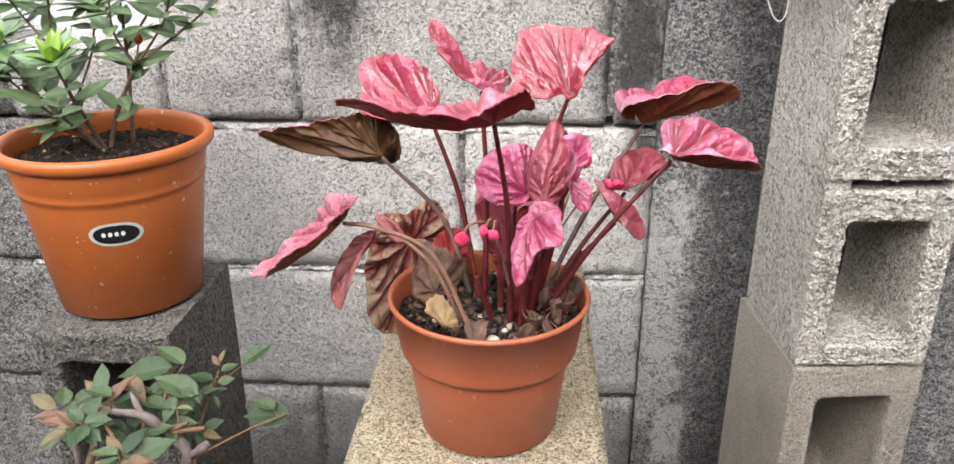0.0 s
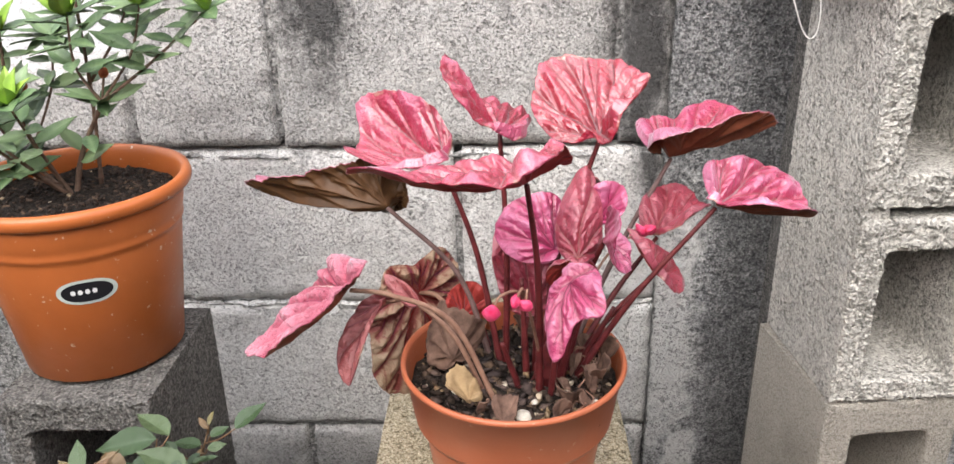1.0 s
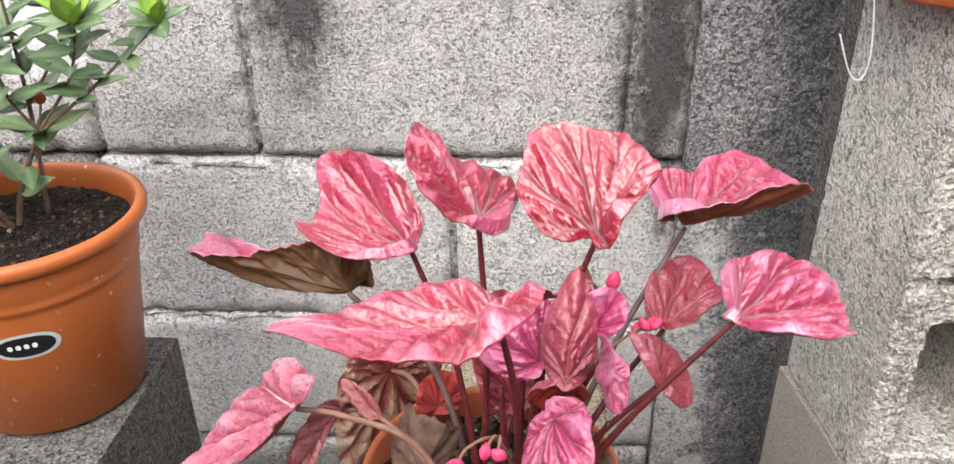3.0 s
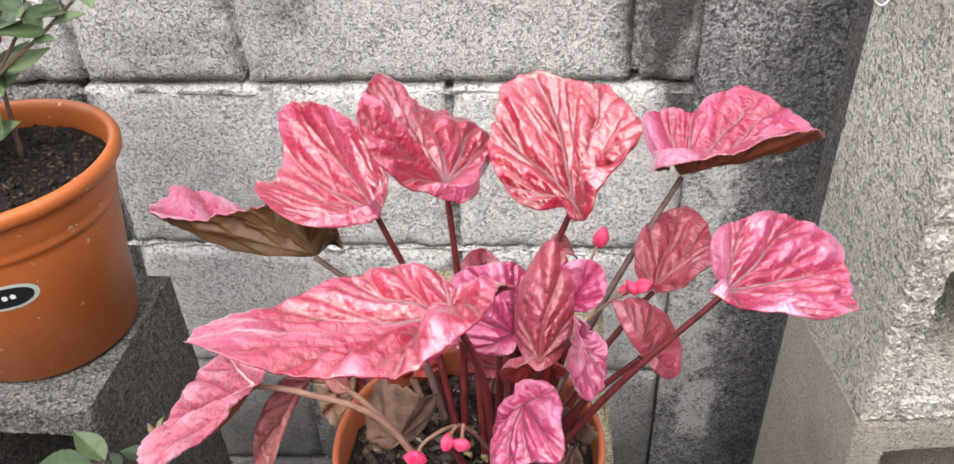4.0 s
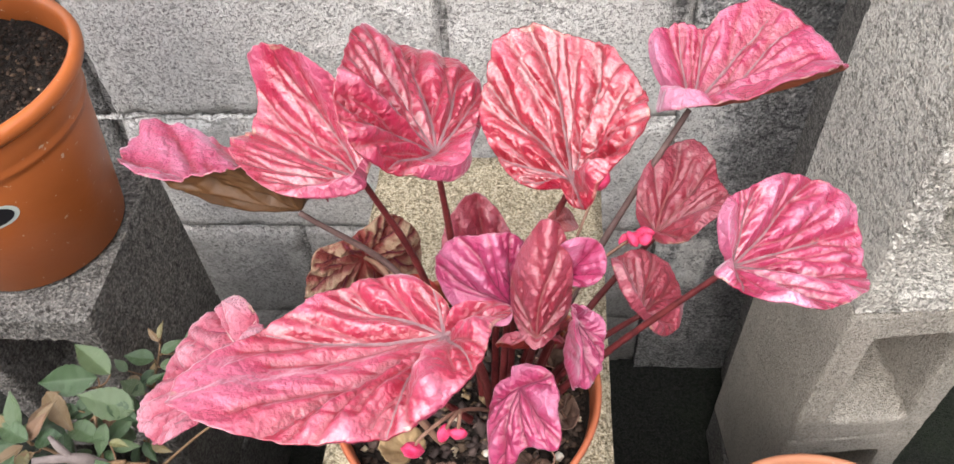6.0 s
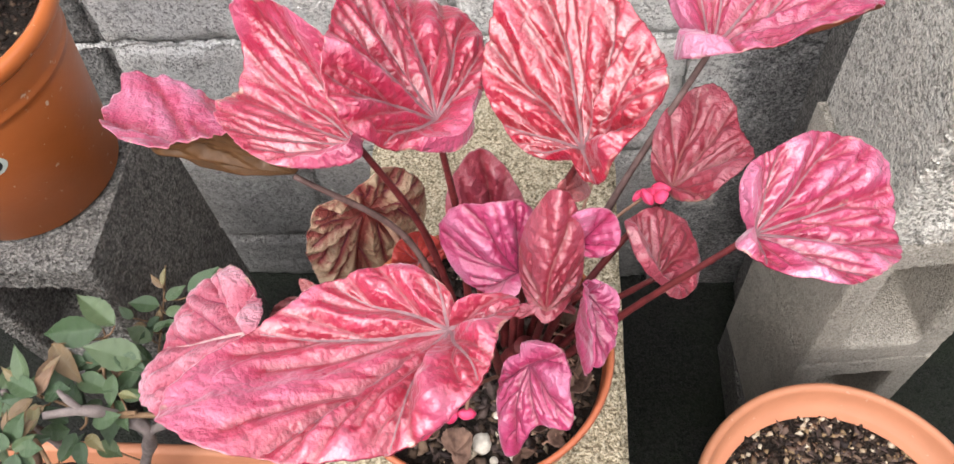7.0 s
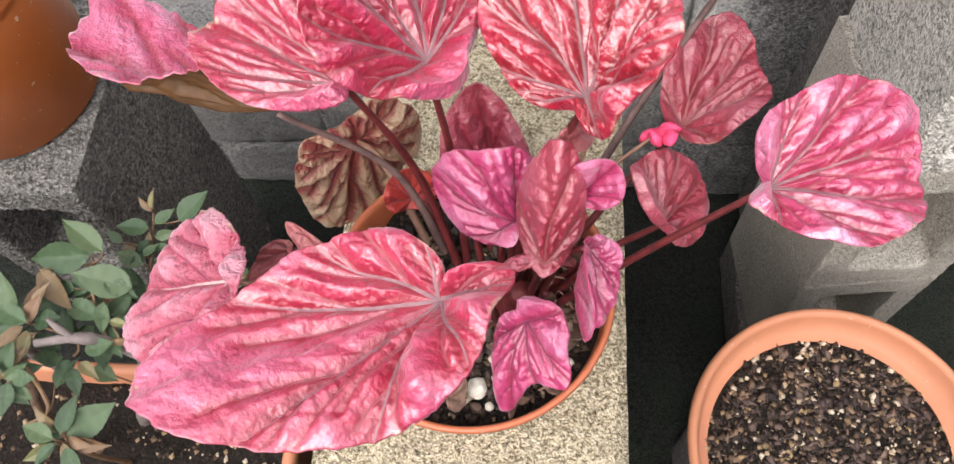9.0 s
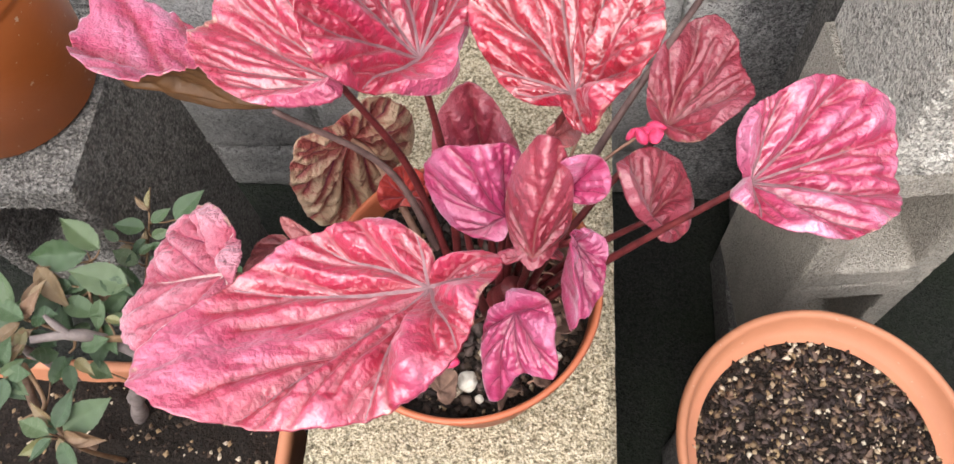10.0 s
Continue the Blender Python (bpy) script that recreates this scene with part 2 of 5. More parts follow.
LEAF = {
    "pink": leaf_material("leaf_pink", (0.235, 0.003, 0.02), (0.315, 0.008, 0.042), (0.385, 0.055, 0.12)),
    "lilac": leaf_material("leaf_lilac_pink", (0.25, 0.006, 0.036), (0.335, 0.026, 0.085), (0.425, 0.125, 0.215)),
    "red": leaf_material("leaf_red", (0.19, 0.002, 0.010), (0.29, 0.004, 0.022), (0.34, 0.020, 0.052), 0.31, 0.3, 0.7, 0.35),
    "magenta": leaf_material("leaf_magenta", (0.22, 0.005, 0.042), (0.35, 0.022, 0.098), (0.44, 0.105, 0.205), 0.44, 0.1, 0.45, crinkle=1.5),
    "rose": leaf_material("leaf_rose", (0.18, 0.005, 0.016), (0.25, 0.014, 0.034), (0.30, 0.042, 0.070), 0.46, 0.5, 0.5, 0.2),
    "faded": leaf_material("leaf_faded", (0.27, 0.03, 0.06), (0.33, 0.07, 0.11), (0.43, 0.18, 0.225), 0.6, 0.6, 0.0, 0.4, 3.2),
    "withered": leaf_material("leaf_withered", (0.12, 0.010, 0.012), (0.20, 0.03, 0.032), (0.30, 0.075, 0.075), 0.5, 0.4, 0.1, 0.15),
    "old": leaf_material("leaf_old", (0.20, 0.022, 0.02), (0.35, 0.22, 0.14), (0.47, 0.37, 0.245), 0.6, 0.8, 0.0, 0.1),
}


def simple_organic(name, a, b, rough=0.6, scale=60, spec=0.3):
    m = Mat(name, rough, spec)
    m.base(m.ramp(m.noise(scale, 4, 0.65), [(0.3, a), (0.7, b)]))
    m.bump(m.noise(scale * 4, 3), 0.0008, 0.5)
    return m.m


under_mat = simple_organic("leaf_underside", (0.058, 0.028, 0.011), (0.112, 0.052, 0.02), 0.5)
# brighter undersides: daylight passing through the blade is put into their colour
under_bright_mat = simple_organic("leaf_underside_lit", (0.13, 0.035, 0.018), (0.24, 0.07, 0.034), 0.5)
under_red_mat = simple_organic("leaf_underside_red", (0.23, 0.024, 0.022), (0.40, 0.055, 0.045), 0.45)
stem_red_mat = simple_organic("petiole_red", (0.058, 0.010, 0.011), (0.155, 0.026, 0.027), 0.42, 120)
stem_grey_mat = simple_organic("petiole_grey", (0.075, 0.042, 0.038), (0.17, 0.105, 0.095), 0.55, 120)
stem_tan_mat = simple_organic("petiole_tan", (0.19, 0.095, 0.065), (0.31, 0.18, 0.125), 0.55, 120)
VEIN = {
    "pink": simple_organic("vein_mauve", (0.14, 0.062, 0.07), (0.25, 0.15, 0.16), 0.6, 160),
    "fork": simple_organic("vein_dark_rose", (0.17, 0.025, 0.035), (0.27, 0.075, 0.09), 0.6, 160),
    "red": simple_organic("vein_grey_red", (0.12, 0.05, 0.055), (0.21, 0.12, 0.125), 0.6, 160),
    "magenta": simple_organic("vein_plum", (0.11, 0.010, 0.035), (0.20, 0.03, 0.075), 0.6, 160),
    "rose": simple_organic("vein_dull_red", (0.20, 0.05, 0.05), (0.30, 0.13, 0.12), 0.6, 160),
    "faded": simple_organic("vein_pale", (0.34, 0.22, 0.21), (0.50, 0.38, 0.36), 0.6, 160),
    "withered": simple_organic("vein_brown", (0.10, 0.02, 0.02), (0.18, 0.05, 0.04), 0.6, 160),
    "old": simple_organic("vein_crimson", (0.16, 0.015, 0.02), (0.26, 0.04, 0.035), 0.6, 160),
}
dry_mat = simple_organic("dry_leaf", (0.060, 0.034, 0.026), (0.21, 0.128, 0.094), 0.8, 90, 0.15)
flower_mat = simple_organic("flower_pink", (0.60, 0.015, 0.08), (0.78, 0.10, 0.22), 0.4, 220)


# ---- building helpers ----
def finish(bm, name, mats, smooth=True):
    me = bpy.data.meshes.new(name)
    bm.to_mesh(me)
    bm.free()
    for m in mats if isinstance(mats, (list, tuple)) else [mats]:
        me.materials.append(m)
    if smooth:
        me.polygons.foreach_set("use_smooth", [True] * len(me.polygons))
    return me


def thing(name, label, category, group="", kind="", at=(0, 0, 0)):
    e = new(name)
    e.empty_display_size = 0.02
    e.location = at
    return tagged(e, label, category, group, kind)


def placed(o):
    """The world matrix of an object, from its own and its parents' settings."""
    m = o.matrix_basis.copy()
    return placed(o.parent) @ o.matrix_parent_inverse @ m if o.parent else m


def under(ob, parent):
    """Makes ob, built in world places, a child of parent where it stands."""
    ob.parent = parent
    ob.matrix_parent_inverse = placed(parent).inverted()
    return ob


def part(name, bm, mats, parent, label="", smooth=True):
    ob = new(name, finish(bm, name, mats, smooth))
    return tagged(under(ob, parent), label)


def fuzz(p, scale, amp, seed=0.0):
    return noise.noise(Vector(p) * scale + Vector((seed, seed * 1.7, seed * 0.3))) * amp


def box(bm, x0, x1, y0, y1, z0, z1):
    vs = [bm.verts.new(p) for p in ((x0, y0, z0), (x1, y0, z0), (x1, y1, z0), (x0, y1, z0), (x0, y0, z1), (x1, y0, z1), (x1, y1, z1), (x0, y1, z1))]
    for f in ((0, 3, 2, 1), (4, 5, 6, 7), (0, 1, 5, 4), (1, 2, 6, 5), (2, 3, 7, 6), (3, 0, 4, 7)):
        bm.faces.new([vs[i] for i in f])
    return vs


def lathe(profile, n=96, centre=(0, 0, 0), wobble=0.0):
    """A turned body from (radius, height) pairs; radius 0 closes it."""
    bm = bmesh.new()
    rings = []
    for r, z in profile:
        if r <= 0:
            rings.append([bm.verts.new((centre[0], centre[1], centre[2] + z))])
        else:
            ring = []
            for i in range(n):
                a = 2 * math.pi * i / n
                q = r * (1 + wobble * math.sin(2 * a + 0.6) + wobble * 0.5 * math.sin(3 * a))
                ring.append(bm.verts.new((centre[0] + q * math.cos(a), centre[1] + q * math.sin(a), centre[2] + z)))
            rings.append(ring)
    for a, b in zip(rings, rings[1:]):
        for i in range(n):
            j = (i + 1) % n
            if len(a) == 1 and len(b) == 1:
                continue
            if len(a) == 1:
                bm.faces.new((a[0], b[j], b[i]))
            elif len(b) == 1:
                bm.faces.new((a[i], a[j], b[0]))
            else:
                bm.faces.new((a[i], a[j], b[j], b[i]))
    bmesh.ops.recalc_face_normals(bm, faces=bm.faces)
    return bm


def curve_points(ctrl, n):
    """n + 1 points along a smooth line through the control points."""
    c = [Vector(p) for p in ctrl]
    c = [2 * c[0] - c[1]] + c + [2 * c[-1] - c[-2]]
    segs, out = len(c) - 3, []
    for k in range(n + 1):
        u = k / n * segs
        i = min(int(u), segs - 1)
        f = u - i
        a, b, d, e = c[i:i + 4]
        out.append(0.5 * (2 * b + (d - a) * f + (2 * a - 5 * b + 4 * d - e) * f * f + (3 * b - a - 3 * d + e) * f ** 3))
    return out


def tube(ctrl, r0, r1, n=24, sides=10, bm=None, knob=0.0):
    bm = bm or bmesh.new()
    pts = curve_points(ctrl, n)
    rings, side = [], Vector((0.3, 0.9, 0.1))
    for i, p in enumerate(pts):
        d = (pts[min(i + 1, n)] - pts[max(i - 1, 0)]).normalized()
        u = (side - d * side.dot(d)).normalized()
        side = u
        v = d.cross(u)
        r = (r0 + (r1 - r0) * i / n) * (1 + fuzz(p, 90, knob))
        rings.append([bm.verts.new(p + (u * math.cos(a) + v * math.sin(a)) * r) for a in (2 * math.pi * k / sides for k in range(sides))])
    for a, b in zip(rings, rings[1:]):
        for i in range(sides):
            j = (i + 1) % sides
            bm.faces.new((a[i], a[j], b[j], b[i]))
    bm.faces.new(rings[0][::-1])
    bm.faces.new(rings[-1])
    return bm


# ---- ground and wall ----
FLOOR = 0.07
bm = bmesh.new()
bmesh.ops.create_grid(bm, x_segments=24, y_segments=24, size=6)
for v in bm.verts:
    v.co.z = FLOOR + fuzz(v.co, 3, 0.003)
tagged(new("ground", finish(bm, "ground", floor_mat)), "near-black concrete yard floor with greenish patches", "floor", kind="structure")

WALL_Y = 1.0


def wall_block(x0, x1, z0, z1, step=0.008, seed=0.0):
    """One laid block: uneven face, worn edges, 0.13 m deep."""
    bm = bmesh.new()
    nx, nz = max(2, round((x1 - x0) / step)), max(2, round((z1 - z0) / step))
    grid = []
    for i in range(nx + 1):
        col = []
        for j in range(nz + 1):
            x, z = x0 + (x1 - x0) * i / nx, z0 + (z1 - z0) * j / nz
            e = min(x - x0, x1 - x, z - z0, z1 - z)
            y = WALL_Y + fuzz((x, 0, z), 45, 0.0016, seed) + fuzz((x, 3, z), 150, 0.0012, seed) + fuzz((x, 5, z), 6, 0.002, seed)
            chip = max(0.0, fuzz((x, 7, z), 40, 0.010, seed))
            y += max(0.0, 0.004 - e) * 0.9 + (chip if e < 0.009 else 0)
            if e <= 0:
                x += fuzz((x, 9, z), 60, 0.0022, seed)
                z += fuzz((x, 11, z), 60, 0.0022, seed)
            col.append(bm.verts.new((x, y, z)))
        grid.append(col)
    for i in range(nx):
        for j in range(nz):
            bm.faces.new((grid[i][j], grid[i + 1][j], grid[i + 1][j + 1], grid[i][j + 1]))
    ring = [grid[i][0] for i in range(nx + 1)] + [grid[nx][j] for j in range(1, nz + 1)] + [grid[i][nz] for i in range(nx - 1, -1, -1)] + [grid[0][j] for j in range(nz - 1, 0, -1)]
    rb = [bm.verts.new((v.co.x, WALL_Y + 0.13, v.co.z)) for v in ring]
    for k in range(len(ring)):
        l = (k + 1) % len(ring)
        bm.faces.new((ring[l], ring[k], rb[k], rb[l]))
    return bm


# mortar bed: a solid core set back behind the block faces
bm = bmesh.new()
box(bm, -1.6, 0.25, WALL_Y + 0.009, WALL_Y + 0.125, FLOOR, 0.785)
box(bm, -1.6, 0.25, WALL_Y + 0.034, WALL_Y + 0.125, 0.785, 0.815)
box(bm, -1.6, 0.25, WALL_Y + 0.009, WALL_Y + 0.125, 0.815, 0.893)
box(bm, -0.385, 0.25, WALL_Y + 0.009, WALL_Y + 0.125, 0.893, 1.395)
wall = tagged(new("wall_north", finish(bm, "wall_north", mortar_mat, False)), "grey concrete block wall with open mortar joints", "wall", kind="structure")
COURSES = [
    (FLOOR, 0.19, (-1.6, -1.2, -0.8, -0.4, 0.0, 0.2545)),
    (0.19, 0.392, (-1.4, -1.02, -0.62, -0.218, 0.2545)),
    (0.392, 0.588, (-1.6, -1.2, -0.8, -0.4, 0.0, 0.2545)),
    (0.588, 0.80, (-1.6, -1.2, -0.8, -0.398, 0.0, 0.2545)),
    (0.80, 1.0, (-0.388, -0.212, 0.19, 0.2545)),
    (1.0, 1.2, (-0.388, 0.0, 0.2545)),
    (1.2, 1.4, (-0.388, -0.212, 0.19, 0.2545)),
    (0.80, 0.90, (-1.4, -1.0, -0.6, -0.388)),
]
k = 0
for z0, z1, xs in COURSES:
    for x0, x1 in zip(xs, xs[1:]):
        k += 1
        g = 0.0045
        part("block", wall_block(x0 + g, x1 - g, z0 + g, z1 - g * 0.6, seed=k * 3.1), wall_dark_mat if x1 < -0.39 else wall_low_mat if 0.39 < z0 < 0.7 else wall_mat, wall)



def mortar_bead(x0, x1, z0, thick, seed):
    """Ragged squeezed-out mortar along a bed joint, proud in some places and sunk in others."""
    bm = bmesh.new()
    nx, nz = round((x1 - x0) / 0.0035), 7
    grid = []
    for i in range(nx + 1):
        x = x0 + (x1 - x0) * i / nx
        w = thick * (0.6 + fuzz((x, 1, 0), 55, 0.9, seed)) + fuzz((x, 2, 0), 220, 0.0015, seed)
        zc = z0 + fuzz((x, 3, 0), 18, 0.003, seed) + fuzz((x, 3, 0), 90, 0.0015, seed)
        push = fuzz((x, 4, 0), 24, 0.009, seed)
        col = []
        for j in range(nz + 1):
            f = j / nz * 2 - 1
            z = zc + f * max(w, 0.0015)
            col.append(bm.verts.new((x, WALL_Y + 0.002 - push * (1 - f * f) + 0.006 * f * f + fuzz((x, 5, z), 240, 0.002, seed), z)))
        grid.append(col)
    for i in range(nx):
        for j in range(nz):
            bm.faces.new((grid[i][j], grid[i + 1][j], grid[i + 1][j + 1], grid[i][j + 1]))
    return bm


part("mortar_bead", mortar_bead(-0.62, 0.25, 0.588, 0.0055, 3.0), lime_mat, wall, "pale lime mortar squeezed from a joint")
part("mortar_bead", mortar_bead(-0.42, 0.25, 0.791, 0.0045, 9.0), mortar_mat, wall)

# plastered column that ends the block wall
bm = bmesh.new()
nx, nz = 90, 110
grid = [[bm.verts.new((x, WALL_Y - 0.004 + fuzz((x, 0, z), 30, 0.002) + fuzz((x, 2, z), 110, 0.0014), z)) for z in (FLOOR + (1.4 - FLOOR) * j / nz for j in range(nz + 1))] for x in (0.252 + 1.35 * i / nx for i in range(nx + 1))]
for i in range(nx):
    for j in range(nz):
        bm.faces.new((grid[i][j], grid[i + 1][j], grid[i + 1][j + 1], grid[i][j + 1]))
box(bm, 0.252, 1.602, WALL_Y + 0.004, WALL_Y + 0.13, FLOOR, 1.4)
tagged(new("wall_column", finish(bm, "wall_column", column_mat)), "dark water-stained plastered concrete part of the wall", "wall", kind="structure")


# white sheet over the low part of the wall, added as the bright sky
backdrop_mat = concrete("backdrop_white", (0.74, 0.74, 0.74), (0.80, 0.80, 0.80), (0.84, 0.84, 0.84), stain=0.05, dark=(0.6, 0.6, 0.6), pit=0.2)
bm = bmesh.new()
box(bm, -3.5, 0.4, 1.9, 2.05, FLOOR, 3.0)
tagged(new("sky_backdrop", finish(bm, "sky_backdrop", backdrop_mat, False)), "plain white sheet standing for the bright sky beyond the block wall", "wall", kind="structure")


# plain unseen walls added behind the camera and beside it to cut low sky light
blocker_mat = concrete("blocker_concrete", (0.20, 0.195, 0.185), (0.30, 0.29, 0.28), (0.42, 0.41, 0.40), stain=0.3)
for name, (x0, x1, y0, y1) in (("blocker_south", (-3.0, 2.4, -2.15, -2.0)), ("blocker_east", (1.6, 1.75, -2.0, 1.0)), ("blocker_west", (-3.0, -2.85, -2.0, 1.9))):
    bm = bmesh.new()
    box(bm, x0, x1, y0, y1, FLOOR, 2.3 if name == "blocker_south" else 1.7)
    tagged(new(name, finish(bm, name, blocker_mat, False)), "plain grey concrete wall added out of view to cut low sky light", "wall", kind="structure")


# ---- hollow concrete blocks ----
def rounded_rect(x0, x1, z0, z1, r, n):
    cx, cz = (x0 + x1) / 2, (z0 + z1) / 2
    hx, hz = (x1 - x0) / 2, (z1 - z0) / 2
    out = []
    for k in range(n):
        a = 2 * math.pi * k / n
        dx, dz = math.cos(a), math.sin(a)
        t = min(hx / abs(dx) if abs(dx) > 1e-6 else 9, hz / abs(dz) if abs(dz) > 1e-6 else 9)
        px, pz = dx * t, dz * t
        ix, iz = max(-hx + r, min(hx - r, px)), max(-hz + r, min(hz - r, pz))
        ox, oz = px - ix, pz - iz
        d = math.hypot(ox, oz)
        if r > 0 and d > r:
            px, pz = ix + ox / d * r, iz + oz / d * r
        out.append((cx + px, cz + pz))
    return out


def half_shell(x0, x1, za, zb, ca, cb, y0, y1, rough, seed, wall_t):
    """One cell of a hollow block: uneven face round the opening, cell walls, outer sides."""
    bm = bmesh.new()
    n, rings = 200, 14
    inner = rounded_rect(x0 + wall_t, x1 - wall_t * 0.9, ca, cb, 0.009, n)
    cx, cz = (x0 + x1 + wall_t * 0.1) / 2, (ca + cb) / 2
    outer = []
    for px, pz in inner:
        dx, dz = px - cx, pz - cz
        t = min((x1 - cx) / dx if dx > 1e-6 else (x0 - cx) / dx if dx < -1e-6 else 99, (zb - cz) / dz if dz > 1e-6 else (za - cz) / dz if dz < -1e-6 else 99)
        outer.append((cx + dx * t, cz + dz * t))
    # pull the nearest rays into the four corners
    for qx, qz in ((x0, za), (x1, za), (x1, zb), (x0, zb)):
        k = min(range(n), key=lambda i: (outer[i][0] - qx) ** 2 + (outer[i][1] - qz) ** 2)
        outer[k] = (qx, qz)
    loops = []
    for k in range(rings + 1):
        f = k / rings
        loop = []
        for (ax, az), (bx, bz) in zip(inner, outer):
            x, z = ax + (bx - ax) * f, az + (bz - az) * f
            w = rough * (1.0 if 0 < k < rings else 0.7)
            crag = abs(fuzz((x, 4, z), 260, w * 1.5, seed)) - w * 0.4 + fuzz((x, 14, z), 420, w * 0.6, seed)
            y = y0 + fuzz((x, 0, z), 60, w * 0.4, seed) + crag + (0.002 if k in (0, rings) else 0)
            x += fuzz((x, 6, z), 210, w * 0.7, seed)
            z += fuzz((x, 8, z), 210, w * 0.7, seed)
            loop.append(bm.verts.new((x, y, z)))
        loops.append(loop)
    mids = [[bm.verts.new((ax + (cx - ax) * 0.02 * d + fuzz((ax, d, az), 50, 0.001), y0 + 0.010 + (y1 - y0 - 0.010) * d, az + (cz - az) * 0.02 * d)) for d in (0, 0.3, 0.65, 1.0)] for ax, az in inner]
    outs = [[bm.verts.new((bx, y0 + 0.007 + (y1 - y0 - 0.007) * d, bz)) for d in (0, 1.0)] for bx, bz in outer]
    for i in range(n):
        j = (i + 1) % n
        for a, b in zip(loops, loops[1:]):
            bm.faces.new((a[i], a[j], b[j], b[i]))
        chain = [loops[0], *[[m[q] for m in mids] for q in range(4)]]
        for a, b in zip(chain, chain[1:]):
            bm.faces.new((a[j], a[i], b[i], b[j]))
        chain = [loops[-1], *[[m[q] for m in outs] for q in range(2)]]
        for a, b in zip(chain, chain[1:]):
            bm.faces.new((a[i], a[j], b[j], b[i]))
        bm.faces.new((mids[i][3], outs[i][1], outs[j][1], mids[j][3]))
    bmesh.ops.recalc_face_normals(bm, faces=bm.faces)
    for f in bm.faces:
        f.smooth = True
    for e in bm.edges:
        if len(e.link_faces) == 2 and e.calc_face_angle() > 0.9:
            e.smooth = False
    return bm


def HB(x0, x1, z0, z1, y0, y1, rough=0.002, seed=0.0, wall_t=0.027, slit=0.010, blind=False, lintel=0.034):
    """Shapes of a block stood on end, its two cells open to the front and a slit across the middle web: (part name, bmesh) pairs."""
    zm = (z0 + z1) / 2 - 0.004
    out = [("shell", half_shell(x0, x1, z0, zm - slit / 2, z0 + 0.022, zm - 0.036, y0, y1, rough, seed, wall_t)),
           ("shell", half_shell(x0, x1, zm + slit / 2, z1, zm + 0.036, z1 - lintel, y0, y1, rough, seed, wall_t))]
    for a, b, c in ((x0 + 0.001, x1 - 0.001, 0.035), (x0 + 0.0005, x0 + wall_t * 0.9, 0.003), (x1 - wall_t * 0.5, x1 - 0.0005, 0.003)):
        bm = bmesh.new()
        box(bm, a, b, y0 + c, y1 - 0.002 - c * 0.02, zm - slit * 0.55, zm + slit * 0.55)
        out.append(("web", bm))
    if blind:
        bm = bmesh.new()
        box(bm, x0 + 0.006, x1 - 0.006, y1 - 0.022, y1 - 0.003, z0 + 0.006, z1 - 0.006)
        out.append(("web", bm))
    return out


def lying_block(x0, x1, y0, y1, z0, z1, seed=0.0, step=0.012, amp=0.0012):
    """A solid-looking block with slightly uneven faces and worn arrises."""
    bm = bmesh.new()
    box(bm, x0, x1, y0, y1, z0, z1)
    cuts = max(2, round(max(x1 - x0, y1 - y0, z1 - z0) / step))
    bmesh.ops.bevel(bm, geom=bm.edges[:], offset=0.004, segments=2, affect="EDGES")
    bmesh.ops.subdivide_edges(bm, edges=[e for e in bm.edges if e.calc_length() > 0.05], cuts=min(cuts, 24), use_grid_fill=True)
    for v in bm.verts:
        p = v.co.copy()
        v.co += Vector((fuzz(p, 60, amp, seed), fuzz(p, 60, amp, seed + 5), fuzz(p, 60, amp, seed + 9)))
    return bm


def block(name, shape, mat, label, yaw=0.0):
    """One block as a thing; yaw: degrees by which it stands turned about its front corner."""
    if not isinstance(shape, list):
        return tagged(new(name, finish(shape, name, mat, True)), label, "concrete block", "stacked concrete blocks")
    t = thing(name, label, "concrete block", "stacked concrete blocks", at=(0, 0, FLOOR))
    t.location = [min(v.co[i] for v in shape[0][1].verts) for i in range(3)]
    for nm, bm in shape:
        part(nm, bm, mat, t, smooth=nm != "web")
    t.rotation_euler.z = radians(yaw)
    return t


block("concrete_block", HB(0.366, 0.499, 0.632, 1.028, 0.716, 0.873, 0.0032, 2.0), block_mat, "grey hollow concrete block with coarse broken face, stood on end", 4.5)
block("concrete_block", HB(0.365, 0.503, 0.170, 0.629, 0.715, 0.875, 0.0012, 8.0, 0.030, slit=0.002, lintel=0.038), smooth_block_mat, "grey hollow concrete block with a smooth face, stood on end", 6.5)
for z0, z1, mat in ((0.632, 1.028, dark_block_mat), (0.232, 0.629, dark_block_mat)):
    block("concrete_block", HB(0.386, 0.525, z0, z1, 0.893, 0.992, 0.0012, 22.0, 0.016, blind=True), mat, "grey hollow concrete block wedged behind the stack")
block("concrete_block", lying_block(0.386, 0.525, 0.893, 0.992, FLOOR, 0.230, 13.0), dark_block_mat, "grey concrete block lying on the yard floor")
block("concrete_block", lying_block(0.352, 0.505, 0.712, 0.888, FLOOR, 0.168, 3.0), dark_block_mat, "grey concrete block lying on the yard floor")
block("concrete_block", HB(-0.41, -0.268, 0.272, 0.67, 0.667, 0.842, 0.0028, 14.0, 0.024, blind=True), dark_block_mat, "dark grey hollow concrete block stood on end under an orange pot")
